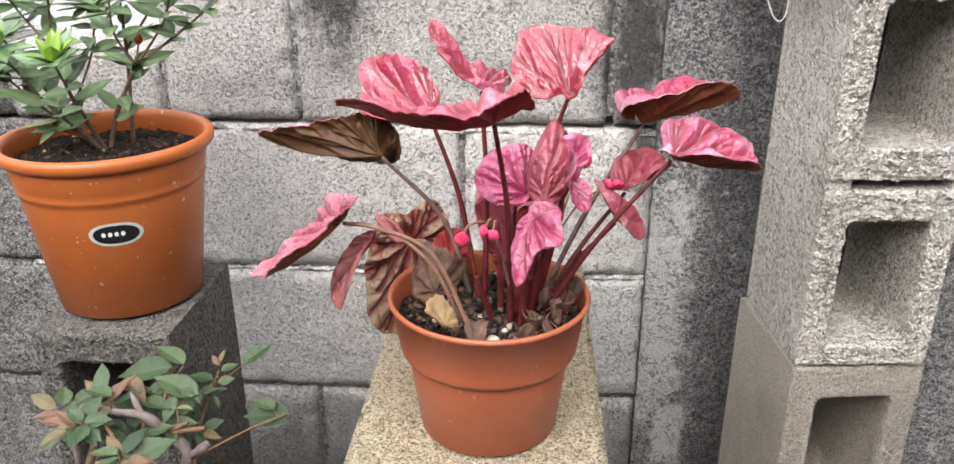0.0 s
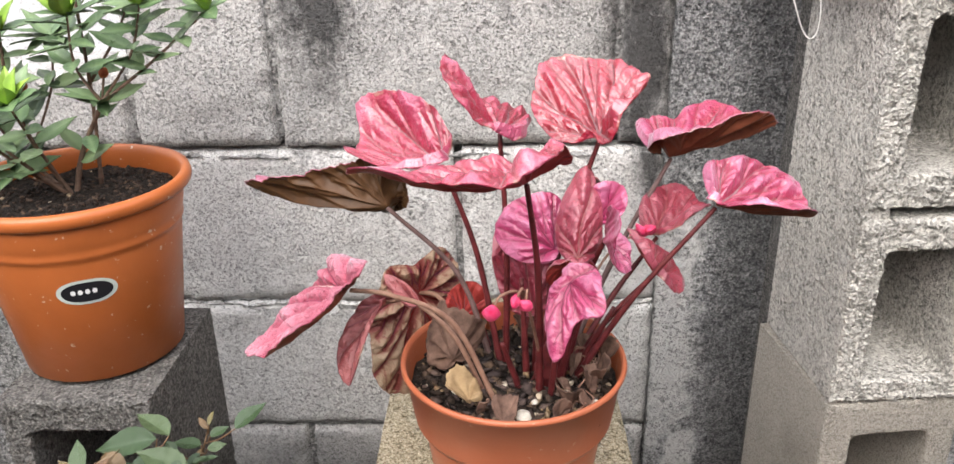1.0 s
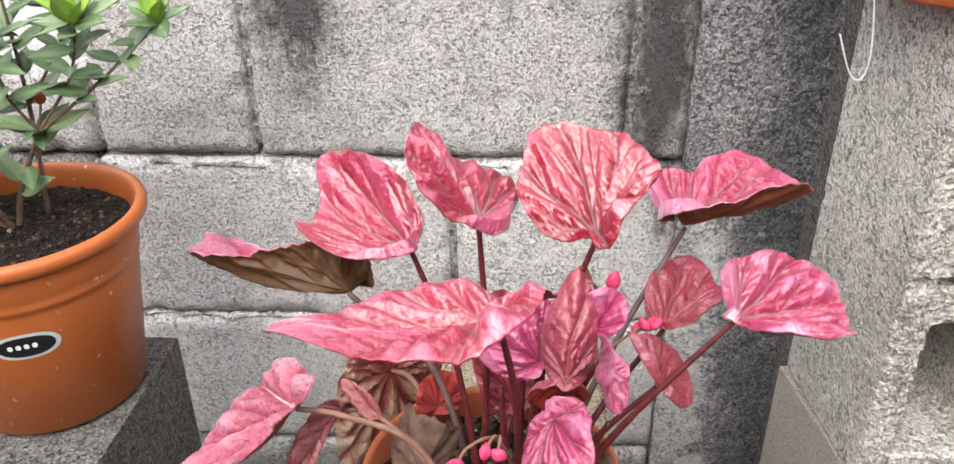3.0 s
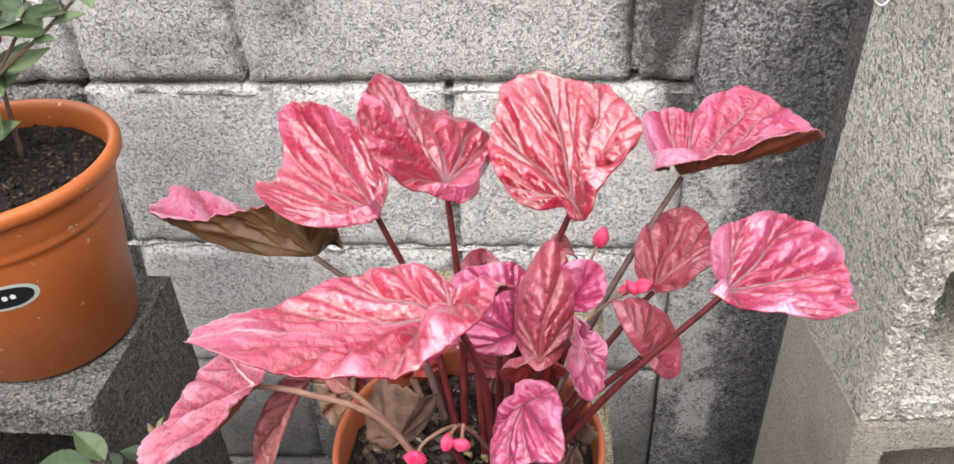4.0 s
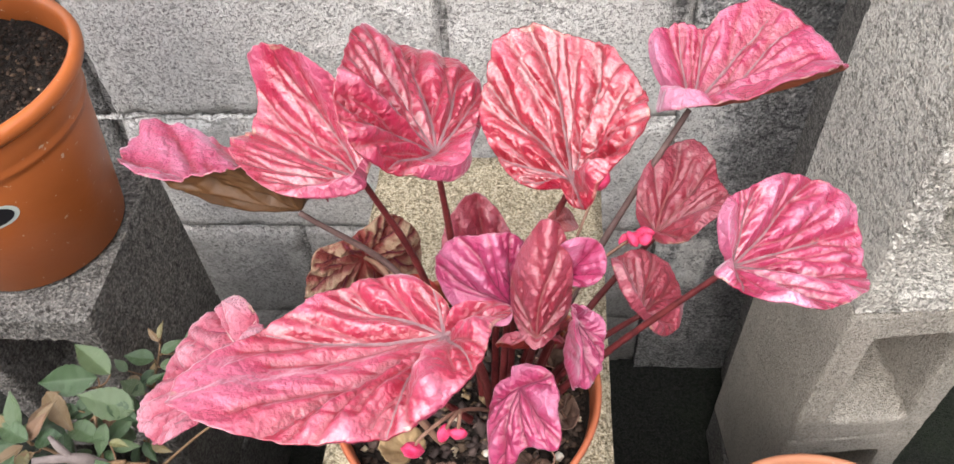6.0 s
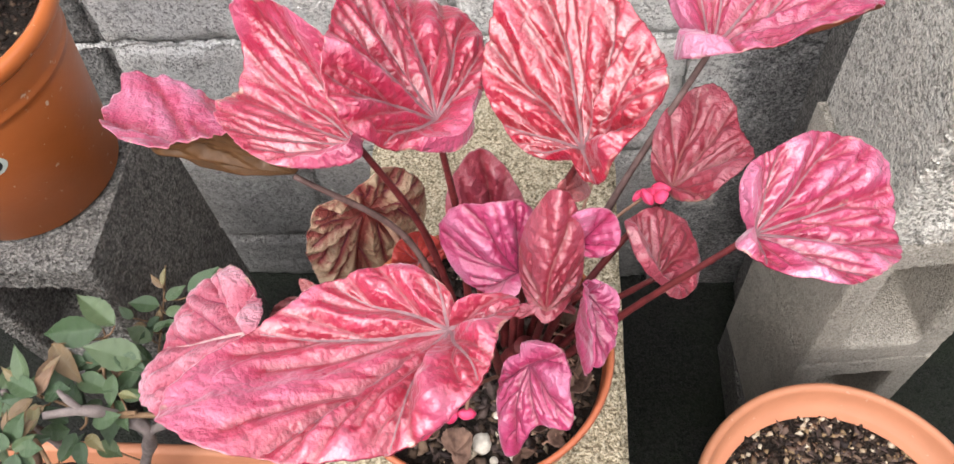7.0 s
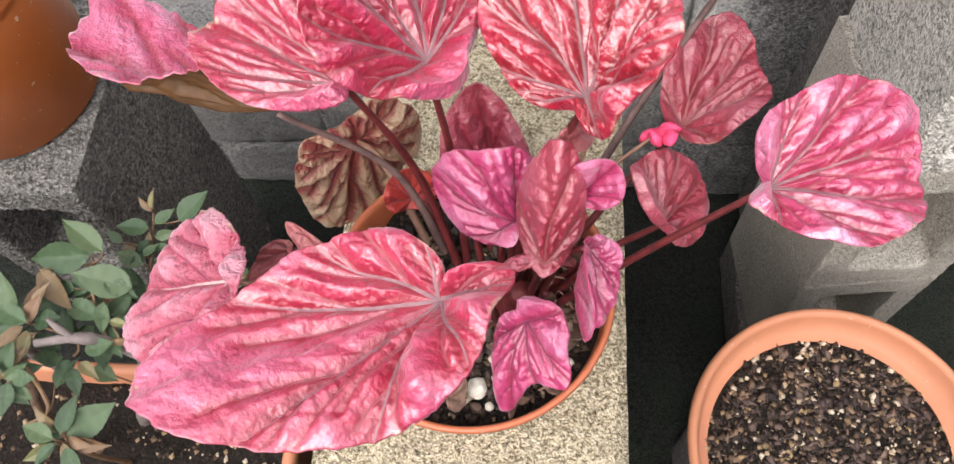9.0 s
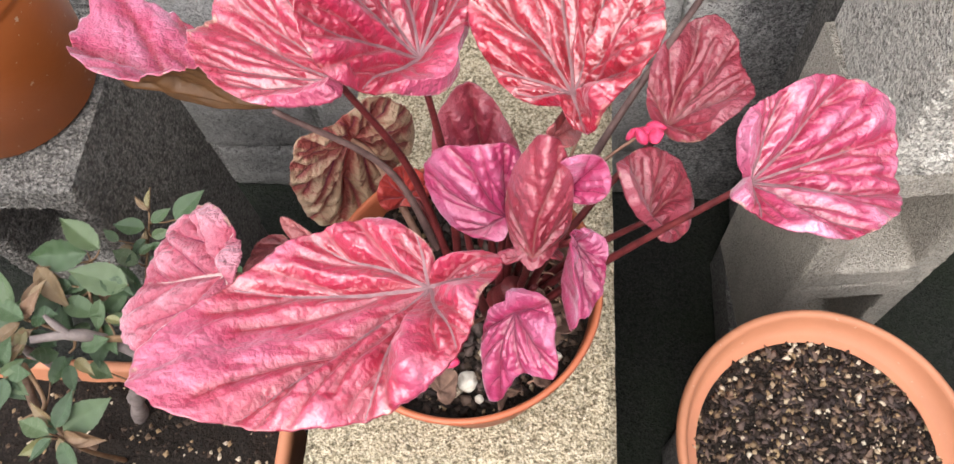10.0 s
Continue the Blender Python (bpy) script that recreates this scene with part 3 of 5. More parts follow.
block("concrete_block", lying_block(-0.41, -0.268, 0.667, 0.842, FLOOR, 0.27, 4.0), dark_block_mat, "dark grey concrete block lying on the yard floor")
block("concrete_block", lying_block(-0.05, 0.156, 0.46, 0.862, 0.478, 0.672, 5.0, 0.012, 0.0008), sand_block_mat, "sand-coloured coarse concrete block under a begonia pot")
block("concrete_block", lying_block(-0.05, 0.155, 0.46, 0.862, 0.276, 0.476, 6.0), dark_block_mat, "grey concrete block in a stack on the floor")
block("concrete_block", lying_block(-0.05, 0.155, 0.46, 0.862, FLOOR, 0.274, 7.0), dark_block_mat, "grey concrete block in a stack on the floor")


# ---- pots ----
def soil_disc(name, centre, r, label, seed, bits=500, size=(0.0012, 0.004), dome=0.004, loose=None, chips=0):
    """Potting soil: a lumpy surface with loose bits and flat bark chips on it, one body of stuff."""
    rng = random.Random(seed)
    bm = bmesh.new()
    rings, n = 26, 72
    prev = None
    mid = bm.verts.new((centre[0], centre[1], centre[2] + dome))
    for k in range(1, rings + 1):
        q = r * k / rings
        ring = []
        for i in range(n):
            a = 2 * math.pi * i / n
            x, y = centre[0] + q * math.cos(a), centre[1] + q * math.sin(a)
            z = centre[2] + dome * (1 - (k / rings) ** 2) + fuzz((x, y, seed), 55, 0.005) + fuzz((x, y, seed), 160, 0.003)
            ring.append(bm.verts.new((x, y, z)))
        for i in range(n):
            j = (i + 1) % n
            if prev:
                bm.faces.new((prev[i], prev[j], ring[j], ring[i]))
            else:
                bm.faces.new((mid, ring[i], ring[j]))
        prev = ring
    faces = len(bm.faces)
    me = finish(bm, name, [soil_mat, loose or bark_bits_mat, chip_mat])
    verts, polys = [], []
    for k in range(bits + chips):
        q, a = r * math.sqrt(rng.random()) * (0.955 if k < bits else 0.90), rng.random() * 6.283
        x, y = centre[0] + q * math.cos(a), centre[1] + q * math.sin(a)
        z = centre[2] + dome * (1 - (q / r) ** 2) + fuzz((x, y, seed), 55, 0.005) + fuzz((x, y, seed), 160, 0.003)
        s = size[0] + (size[1] - size[0]) * rng.random() ** 2
        sx, sy, sz = s * rng.uniform(0.7, 1.5), s * rng.uniform(0.7, 1.3), s * rng.uniform(0.35, 0.8)
        if k >= bits:
            s = rng.uniform(0.003, 0.0085)
            sx, sy, sz = s, s * rng.uniform(0.25, 0.7), s * rng.uniform(0.12, 0.25)
        turn = Euler((rng.uniform(-0.7, 0.7), rng.uniform(-0.7, 0.7), rng.random() * 6.28)).to_matrix()
        b0 = len(verts)
        for d in ((1, 0, 0), (0.1, 1, 0.1), (-1, 0.1, 0), (0, -1, 0.1), (0.2, 0, 1), (0, 0.1, -1)):
            v = turn @ Vector((d[0] * sx * rng.uniform(0.7, 1.2), d[1] * sy * rng.uniform(0.7, 1.2), d[2] * sz))
            verts.append((x + v.x, y + v.y, z + (sz * 0.4 if k < bits else 0.0012) + v.z))
        for f in ((0, 1, 4), (1, 2, 4), (2, 3, 4), (3, 0, 4), (1, 0, 5), (2, 1, 5), (3, 2, 5), (0, 3, 5)):
            polys.append([b0 + i for i in f])
    m2 = bpy.data.meshes.new(name)
    m2.from_pydata(verts, [], polys)
    bm = bmesh.new()
    bm.from_mesh(me)
    bm.from_mesh(m2)
    bm.faces.ensure_lookup_table()
    for k, f in enumerate(bm.faces[faces:]):
        f.material_index = 1 if k < bits * 8 else 2
    bm.to_mesh(me)
    bm.free()
    bpy.data.meshes.remove(m2)
    me.polygons.foreach_set("use_smooth", [True] * len(me.polygons))
    return tagged(new(name, me), label, "soil", kind="stuff")


def flower_pot(centre, z0, body, rim, mat, label):
    """A turned pot: tapered body with its floor, and a collar or rolled rim."""
    t = thing("flower_pot", label, "flower pot", at=(centre[0], centre[1], z0))
    part("body", lathe(body, 112, (centre[0], centre[1], z0)), mat, t)
    part("rim", lathe(rim + rim[:1], 112, (centre[0], centre[1], z0)), mat, t)
    return t


PX, PY = 0.060, 0.551
flower_pot((PX, PY), 0.673, [(0.0, 0.004), (0.050, 0.004), (0.053, 0.0), (0.056, 0.002), (0.0645, 0.066), (0.0652, 0.072), (0.0640, 0.073), (0.060, 0.06), (0.0, 0.058)],
           [(0.0640, 0.069), (0.0690, 0.0705), (0.0708, 0.074), (0.0712, 0.076), (0.0765, 0.1125), (0.0785, 0.1135), (0.0795, 0.1155), (0.0788, 0.1178), (0.0765, 0.1178), (0.0752, 0.114), (0.0735, 0.1), (0.0690, 0.075), (0.066, 0.070)], pot_mat, "brown plastic flower pot on a sand-coloured block")
soil_disc("potting_soil", (PX, PY, 0.770), 0.0737, "dark potting soil with grit and dead leaf bits", 11, 1300, (0.0010, 0.0046), 0.004, mixed_bits_mat, 330)

MX, MY = -0.347, 0.765
mega = flower_pot((MX, MY), 0.672, [(0.0, 0.005), (0.066, 0.005), (0.069, 0.0), (0.074, 0.003), (0.0905, 0.126), (0.0908, 0.131), (0.0928, 0.133), (0.0932, 0.1365), (0.0925, 0.139), (0.0940, 0.143), (0.0982, 0.166), (0.097, 0.1675), (0.090, 0.14), (0.086, 0.11), (0.0, 0.10)],
                 [(0.0975, 0.165), (0.1030, 0.1660), (0.1058, 0.169), (0.1065, 0.174), (0.105, 0.1785), (0.1010, 0.1800), (0.0975, 0.178), (0.0955, 0.172), (0.093, 0.150), (0.094, 0.148)], orange_mat, "orange plastic flower pot with a label, on a dark block")
soil_disc("potting_soil", (MX, MY, 0.829), 0.0945, "black bark potting soil", 12, 1900, (0.0009, 0.0032))

P2X, P2Y = 0.347, 0.530
flower_pot((P2X, P2Y), 0.31, [(0.0, 0.005), (0.08, 0.005), (0.083, 0.0), (0.086, 0.003), (0.1085, 0.148), (0.109, 0.152), (0.1065, 0.152), (0.102, 0.14), (0.0, 0.13)],
           [(0.103, 0.157), (0.117, 0.158), (0.1195, 0.161), (0.123, 0.178), (0.1245, 0.185), (0.1235, 0.189), (0.1205, 0.1912), (0.1172, 0.190), (0.1155, 0.186), (0.1075, 0.145)], terracotta_mat, "terracotta-coloured flower pot with gritty soil and no plant")
soil_disc("potting_soil", (P2X, P2Y, 0.464), 0.1095, "dark soil full of pale grit and pebbles", 13, 4200, (0.0008, 0.0044), 0.002, bits_mat, 900)
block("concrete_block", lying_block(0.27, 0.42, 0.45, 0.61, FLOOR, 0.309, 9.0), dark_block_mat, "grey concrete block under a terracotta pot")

flower_pot((0.414, 0.798), 1.0295, [(0.0, 0.004), (0.098, 0.004), (0.101, 0.0), (0.104, 0.003), (0.121, 0.150), (0.116, 0.150), (0.0, 0.13)],
           [(0.117, 0.147), (0.128, 0.150), (0.133, 0.178), (0.130, 0.182), (0.126, 0.179), (0.117, 0.148)], orange_mat, "orange plastic flower pot on top of the block stack")


def planter():
    """Long trough with rounded corners and a thick folded rim."""
    x0, x1, y0, y1, zt, zb = -0.50, -0.104, 0.385, 0.572, 0.530, 0.365
    t = thing("planter_trough", "long terracotta plastic planter trough with soil", "planter", at=(-0.30, 0.48, zb))
    bm = bmesh.new()
    n, loops = 96, []
    for inset, z in ((0.030, zb), (0.024, zb - 0.0), (0.010, zt - 0.022), (0.002, zt - 0.020), (0.0, zt - 0.004), (0.003, zt), (0.009, zt), (0.011, zt - 0.004), (0.02, zt - 0.05), (0.03, zt - 0.09)):
        loops.append([bm.verts.new((x, y, z)) for x, y in rounded_rect(x0 + inset, x1 - inset, y0 + inset, y1 - inset, 0.022, n)])
    for a, b in zip(loops, loops[1:]):
        for i in range(n):
            bm.faces.new((a[i], a[(i + 1) % n], b[(i + 1) % n], b[i]))
    bm.faces.new(loops[0][::-1])
    bm.faces.new(loops[-1])
    part("body", bm, terracotta_mat, t)
    return t


planter()
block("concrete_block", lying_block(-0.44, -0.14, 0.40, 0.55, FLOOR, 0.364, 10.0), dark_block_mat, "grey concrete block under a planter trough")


# ---- begonia ----
def ring_value(vals, th):
    """Smooth periodic value through evenly spaced values at angle th (an array)."""
    k = len(vals)
    rad = np.array(vals, float)
    u = (th / (2 * math.pi) * k) % k
    i = np.floor(u).astype(int)
    f = u - i
    a, b, c, d = (rad[(i + j) % k] for j in (-1, 0, 1, 2))
    return 0.5 * (2 * b + (c - a) * f + (2 * a - 5 * b + 4 * c - d) * f ** 2 + (3 * b - a - 3 * c + d) * f ** 3)


def fork_veins(radii, rays, rng):
    """Vein lines of a blade, in metres from the stalk point: main veins fan out along rays (degrees), forking on their way, with short cross veins between.
    Each is (points, half width at its start and end, rank 0 to 2)."""
    out = []
    for ray in rays:
        a = radians(ray)
        length = float(ring_value(radii, np.array([a]))[0]) / 1000
        if length < 0.008:
            continue
        sway, wig = rng.uniform(-0.10, 0.10), rng.uniform(-0.05, 0.05)

        def along(f):
            q = a + sway * f + wig * math.sin(f * 7)
            return Vector((length * f * math.sin(q), length * f * math.cos(q)))
        out.append(([along(f / 10 * 0.97) for f in range(11)], 0.00062, 0.00020, 0))
        side = rng.choice((-1, 1))
        for f in (0.26, 0.46, 0.68):
            if length < 0.02 and f != 0.46:
                continue
            f += rng.uniform(-0.05, 0.05)
            side = -side
            b = a + sway * f + side * rng.uniform(0.42, 0.62)
            p, pts = along(f), []
            reach = length * (1.02 - f) * rng.uniform(0.75, 1.0)
            for k in range(7):
                pts.append(p.copy())
                p = p + Vector((math.sin(b), math.cos(b))) * reach / 6
                b -= side * 0.055 + rng.uniform(-0.05, 0.05)
            out.append((pts, 0.00034, 0.00012, 1))
            for g in (2, 4):
                c = b + side * (0.75 if g == 2 else -0.65) + rng.uniform(-0.15, 0.15)
                e = pts[g] + Vector((math.sin(c), math.cos(c))) * reach * rng.uniform(0.28, 0.45)
                out.append(([pts[g], (pts[g] + e) / 2 + Vector((rng.uniform(-1, 1), rng.uniform(-1, 1))) * reach * 0.02, e], 0.0002, 0.0001, 2))
        for f in (0.2, 0.36, 0.52, 0.7, 0.86):
            for sd in (-1, 1):
                c = a + sway * f + sd * rng.uniform(0.9, 1.25)
                p = along(f + rng.uniform(-0.04, 0.04))
                e = p + Vector((math.sin(c), math.cos(c))) * length * rng.uniform(0.13, 0.24)
                out.append(([p, e], 0.0002, 0.0001, 2))
    return out


def leaf_shape(radii, bend, rays=None, seed=0, blister=1.0, n=384, m=84, thick=0.0008, ragged=0.009, crumple=1.0):
    """A begonia blade about its stalk point, tip along +y, in metres: a mesh's verts, faces and values, and its vein ribs.
    radii (mm) run clockwise from the tip; bend: fold and curl of each half, lengthwise curl, twist. The blade puffs up between its veins."""
    rng = random.Random(seed)
    size = float(np.mean(radii)) / 1000
    rays = rays or [45 * k + rng.uniform(-8, 8) for k in range(8)]
    veins = fork_veins(radii, rays, rng)

    def edge(th):
        r = ring_value(radii, th) / 1000
        return r * (1 + ragged * (np.sin(th * 23 + seed) * 0.5 + np.sin(th * 41 + seed * 2) * 0.4 + np.sin(th * 9 + seed * 3) * 0.6 + 0.35 * np.sin(th * 83 + seed)))

    def surface(u, v):
        """Height and the three values vein hollow, crest and nearness to the margin at blade places u, v."""
        th = np.arctan2(u, v) % (2 * math.pi)
        rr = np.clip(np.hypot(u, v) / np.maximum(edge(th), 1e-4), 0, 1)
        near = [np.full(len(u), 9.0) for _ in range(3)]
        for pts, _, _, rank in veins:
            for p, q in zip(pts, pts[1:]):
                dx, dy = q.x - p.x, q.y - p.y
                t = np.clip(((u - p.x) * dx + (v - p.y) * dy) / (dx * dx + dy * dy + 1e-12), 0, 1)
                near[rank] = np.minimum(near[rank], np.hypot(u - p.x - t * dx, v - p.y - t * dy))
        d0 = np.sqrt(near[0] ** 2 + 4e-7)
        d1 = np.sqrt(np.minimum(near[0], near[1]) ** 2 + 3e-7)
        d2 = np.sqrt(np.minimum(np.minimum(near[0], near[1]), near[2]) ** 2 + 2e-7)
        p0, p1, p2 = (1 - np.exp(-(d / (size * w)) ** 1.15) for d, w in ((d0, 0.24), (d1, 0.15), (d2, 0.07)))
        lumps = np.array([noise.noise((a, b, seed * 7.7)) for a, b in zip(u / size * 3.6, v / size * 3.6)])
        folds = np.array([noise.noise((a, b, seed * 3.3 + 50)) for a, b in zip(u / size * 8, v / size * 8)])
        fl, al, fr, ar, c, tw = bend
        un, vn = u / size, v / size
        soft = np.sqrt(un * un + 0.012) - math.sqrt(0.012)
        z = np.where(u < 0, fl * soft + al * un * un, fr * soft + ar * un * un) + c * vn * np.abs(vn) + tw * un * vn
        hubward = np.clip(rr * 4, 0, 1) * np.clip((1.1 - rr) * 3.5, 0.3, 1)
        z = z * size + blister * size * hubward * (0.170 * p0 + 0.155 * p1 + 0.050 * p2 + crumple * (0.035 * lumps + 0.026 * (0.4 - np.abs(folds) * 1.6) * p1))
        z = z + (np.sin(th * 11 + seed) * 0.6 + np.sin(th * 19 + seed * 1.3) * 0.4) * size * 0.012 * rr ** 4
        hollow = np.clip(np.maximum(np.exp(-(d0 / (size * 0.085)) ** 1.3), np.maximum(0.85 * np.exp(-(d1 / (size * 0.05)) ** 1.3), 0.6 * np.exp(-(d2 / (size * 0.028)) ** 1.3))), 0, 1)
        crest = np.clip(0.35 * p0 + 0.45 * p1 + 0.2 * p2 + 0.25 * lumps, 0, 1)
        return z, hollow, crest, rr ** 6

    th = np.arange(n) * 2 * math.pi / n
    rho = (np.arange(1, m + 1) / m) ** 0.92
    e = edge(th)
    u = np.concatenate([[0.0], ((e * np.sin(th))[None, :] * rho[:, None]).ravel()])
    v = np.concatenate([[0.0], ((e * np.cos(th))[None, :] * rho[:, None]).ravel()])
    z, *values = surface(u, v)
    top = np.stack([u, v, z], 1)
    faces = [(0, 1 + k, 1 + (k + 1) % n) for k in range(n)]
    for r in range(m - 1):
        a, b = 1 + r * n, 1 + (r + 1) * n
        faces += [(a + k, b + k, b + (k + 1) % n, a + (k + 1) % n) for k in range(n)]
    # the underside keeps every other ring
    rings = [r for r in range(m) if r % 2 == 1 or r == m - 1]
    keep = np.concatenate([[0]] + [1 + r * n + np.arange(n) for r in rings])
    low = top[keep] - np.array([0, 0, thick])
    c0 = len(top)
    below = [(c0, c0 + 1 + (k + 1) % n, c0 + 1 + k) for k in range(n)]
    for r in range(len(rings) - 1):
        a, b = c0 + 1 + r * n, c0 + 1 + (r + 1) * n
        below += [(a + k, a + (k + 1) % n, b + (k + 1) % n, b + k) for k in range(n)]
    a, b = 1 + (m - 1) * n, c0 + 1 + (len(rings) - 1) * n
    side = [(a + k, b + k, b + (k + 1) % n, a + (k + 1) % n) for k in range(n)]
    values = [np.concatenate([q, q[keep]]) for q in values]
    # ribs that lie along the main veins and their forks
    rv, rf, rm = [], [], []
    for pts, w0, w1, rank in veins:
        if rank == 2 or n < 200:
            continue
        line = curve_points([(p.x, p.y, 0) for p in pts], 26)
        base = len(rv)
        for k, p in enumerate(line):
            d = (line[min(k + 1, 26)] - line[max(k - 1, 0)]).normalized()
            w = (w0 + (w1 - w0) * k / 26) * min(1.25, size / 0.035)
            for s, lift in ((-1.5, -0.5), (-0.7, 0.55), (0, 0.85), (0.7, 0.55), (1.5, -0.5)):
                rv.append((p.x + d.y * w * s, p.y - d.x * w * s, lift * w))
        rm += [rank] * 104
        rf += [(base + k * 5 + j, base + k * 5 + 5 + j, base + k * 5 + 6 + j, base + k * 5 + 1 + j) for k in range(26) for j in range(4)]
    if rv:
        ru, rw, rl = (np.array(q) for q in zip(*rv))
        inside = np.hypot(ru, rw) / edge(np.arctan2(ru, rw) % (2 * math.pi)) < 0.985
        rv = np.stack([ru, rw, surface(ru, rw)[0] + rl], 1).tolist()
        rm = [k for f, k in zip(rf, rm) if all(inside[i] for i in f)]
        rf = [f for f in rf if all(inside[i] for i in f)]
    return np.concatenate([top, low]), faces, below, side, values, rv, rf, rm


def leaf_mesh(radii, bend, top, low, **kw):
    """The mesh of a blade, and that of its vein ribs or None."""
    verts, faces, below, side, values, rv, rf, rm = leaf_shape(radii, bend, **kw)
    me = bpy.data.meshes.new("leaf")
    me.from_pydata(verts.tolist(), [], faces + side + below)
    # outward: upper faces look along +z
    if me.polygons[len(faces) // 2].normal.z < 0:
        me.flip_normals()
    me.materials.append(top)
    me.materials.append(low)
    me.polygons.foreach_set("material_index", [0] * (len(faces) + len(side)) + [1] * len(below))
    me.polygons.foreach_set("use_smooth", [True] * len(faces) + [False] * len(side) + [True] * len(below))
    for name, vals in zip(("hollow", "crest", "rim"), values):
        me.attributes.new(name, "FLOAT", "POINT").data.foreach_set("value", np.asarray(vals, np.float32))
    ribs = None
    if rf:
        ribs = bpy.data.meshes.new("venation")
        ribs.from_pydata(rv, [], rf)
        ribs.polygons.foreach_set("use_smooth", [True] * len(rf))
        ribs.polygons.foreach_set("material_index", rm)
    return me, ribs


begonia = thing("begonia_plant", "begonia with blistered pink and red leaves on dark red stalks", "potted plant", at=(PX, PY, 0.765))


def begonia_leaf(hub, turn, radii, bend, style, low=under_mat, stalk=None, stalk_mat=stem_red_mat, r=(0.0031, 0.0018), label="", **kw):
    """A blade with its veins on its stalk. hub: where they meet; turn: the blade's Euler degrees; stalk: points from the soil up to the hub."""
    if max(radii) < 50:
        kw = {"n": 256, "m": 56, **kw}
    me, ribs = leaf_mesh(radii, bend, LEAF[style] if isinstance(style, str) else style, low, **kw)
    ob = new("leaf", me)
    ob.matrix_basis = pose(*hub, *turn)
    tagged(under_pose(ob, begonia), label)
    if ribs:
        for m in (VEIN[style] if isinstance(style, str) and style in VEIN else VEIN["pink"], VEIN["fork"] if style in ("pink", "lilac", "red", "rose") else VEIN["magenta"]):
            ribs.materials.append(m)
        new("venation", ribs).parent = ob
    if stalk:
        low_end = Vector(hub) - ob.matrix_basis.to_3x3() @ Vector((0, 0, 0.0022))
        part("stalk", tube([*stalk, low_end], r[0] * 0.85, r[1] * 0.85, 28, 10, knob=0.12), stalk_mat, begonia)
    return ob


def under_pose(ob, parent):
    ob.parent = parent
    ob.matrix_parent_inverse = Matrix.Translation(parent.location).inverted()
    return ob


begonia_leaf((0.116, 0.5701, 0.9454), (5.4, -32.1, -6.4), [63, 59, 58, 53, 49, 47, 45, 37, 30, 27, 24, 18, 14, 8, 7, 8, 10, 14, 22, 30, 38, 46, 52, 59], [0.3, 0.07, 0.31, 0.03, 0.33, -0.28], "red", under_red_mat, [(0.080, 0.568, 0.765), (0.092, 0.572, 0.86)], rays=[331, 359, 30, 296, 270, 62, 95, 156], seed=1, blister=1.2)
begonia_leaf((0.0525, 0.5895, 0.9426), (16.0, 18.7, 22.8), [78, 75, 68, 46, 31, 22, 17, 15, 16, 17, 18, 19, 19, 20, 22, 26, 36, 48, 54, 55, 55, 59, 67, 75], [0.52, 0.0, 0.13, 0.19, -0.1, -0.2], "pink", under_bright_mat, [(0.055, 0.575, 0.765), (0.056, 0.585, 0.86)], rays=[27, 48, 5, 335, 312, 275, 240], seed=2)
begonia_leaf((0.0106, 0.5951, 0.9194), (-29.3, -13.1, 66.7), [64, 73, 80, 63, 46, 36, 29, 21, 18, 12, 10, 9, 9, 11, 15, 16, 16, 17, 18, 22, 28, 37, 46, 56], [0.3, -0.04, -0.17, 1.16, 0.27, -0.47], "pink", under_bright_mat, [(0.052, 0.570, 0.765), (0.035, 0.590, 0.85)], rays=[40, 20, 5, 345, 322, 75, 110], seed=3)
begonia_leaf((-0.0302, 0.6048, 0.8833), (-25.7, 68.3, 72.6), [108, 62, 46, 30, 20, 16, 16, 19, 23, 28, 38, 62], [0.56, 0.15, 0.67, 0.36, 0.2, 0.47], "lilac", under_mat, [(0.046, 0.575, 0.765), (0.020, 0.600, 0.83)], stem_grey_mat, (0.0029, 0.0019), rays=[0, 25, 50, 335, 310, 280, 80], seed=4, ragged=0.03)
begonia_leaf((0.1869, 0.6781, 0.8946), (7.9, -30.2, -90.0), [86, 74, 52, 42, 38, 21, 9, 9, 34, 37, 42, 76], [0.62, 0.66, 0.05, 0.06, 0.05, 0.11], "lilac", under_bright_mat, [(0.098, 0.575, 0.765), (0.140, 0.625, 0.835)], stem_grey_mat, (0.0030, 0.0020), rays=[272, 300, 322, 341, 2, 30, 60], seed=5)
begonia_leaf((0.1935, 0.5565, 0.9012), (-20.9, 9.4, -83.1), [67, 59, 50, 43, 37, 30, 26, 20, 18, 18, 18, 10, 6, 5, 7, 13, 22, 27, 31, 37, 48, 61, 72, 72], [0.43, 0.13, 0.6, 0.03, 0.08, 0.15], "lilac", under_bright_mat, [(0.098, 0.545, 0.765), (0.140, 0.549, 0.835)], rays=[284, 318, 343, 7, 43, 100], seed=6)
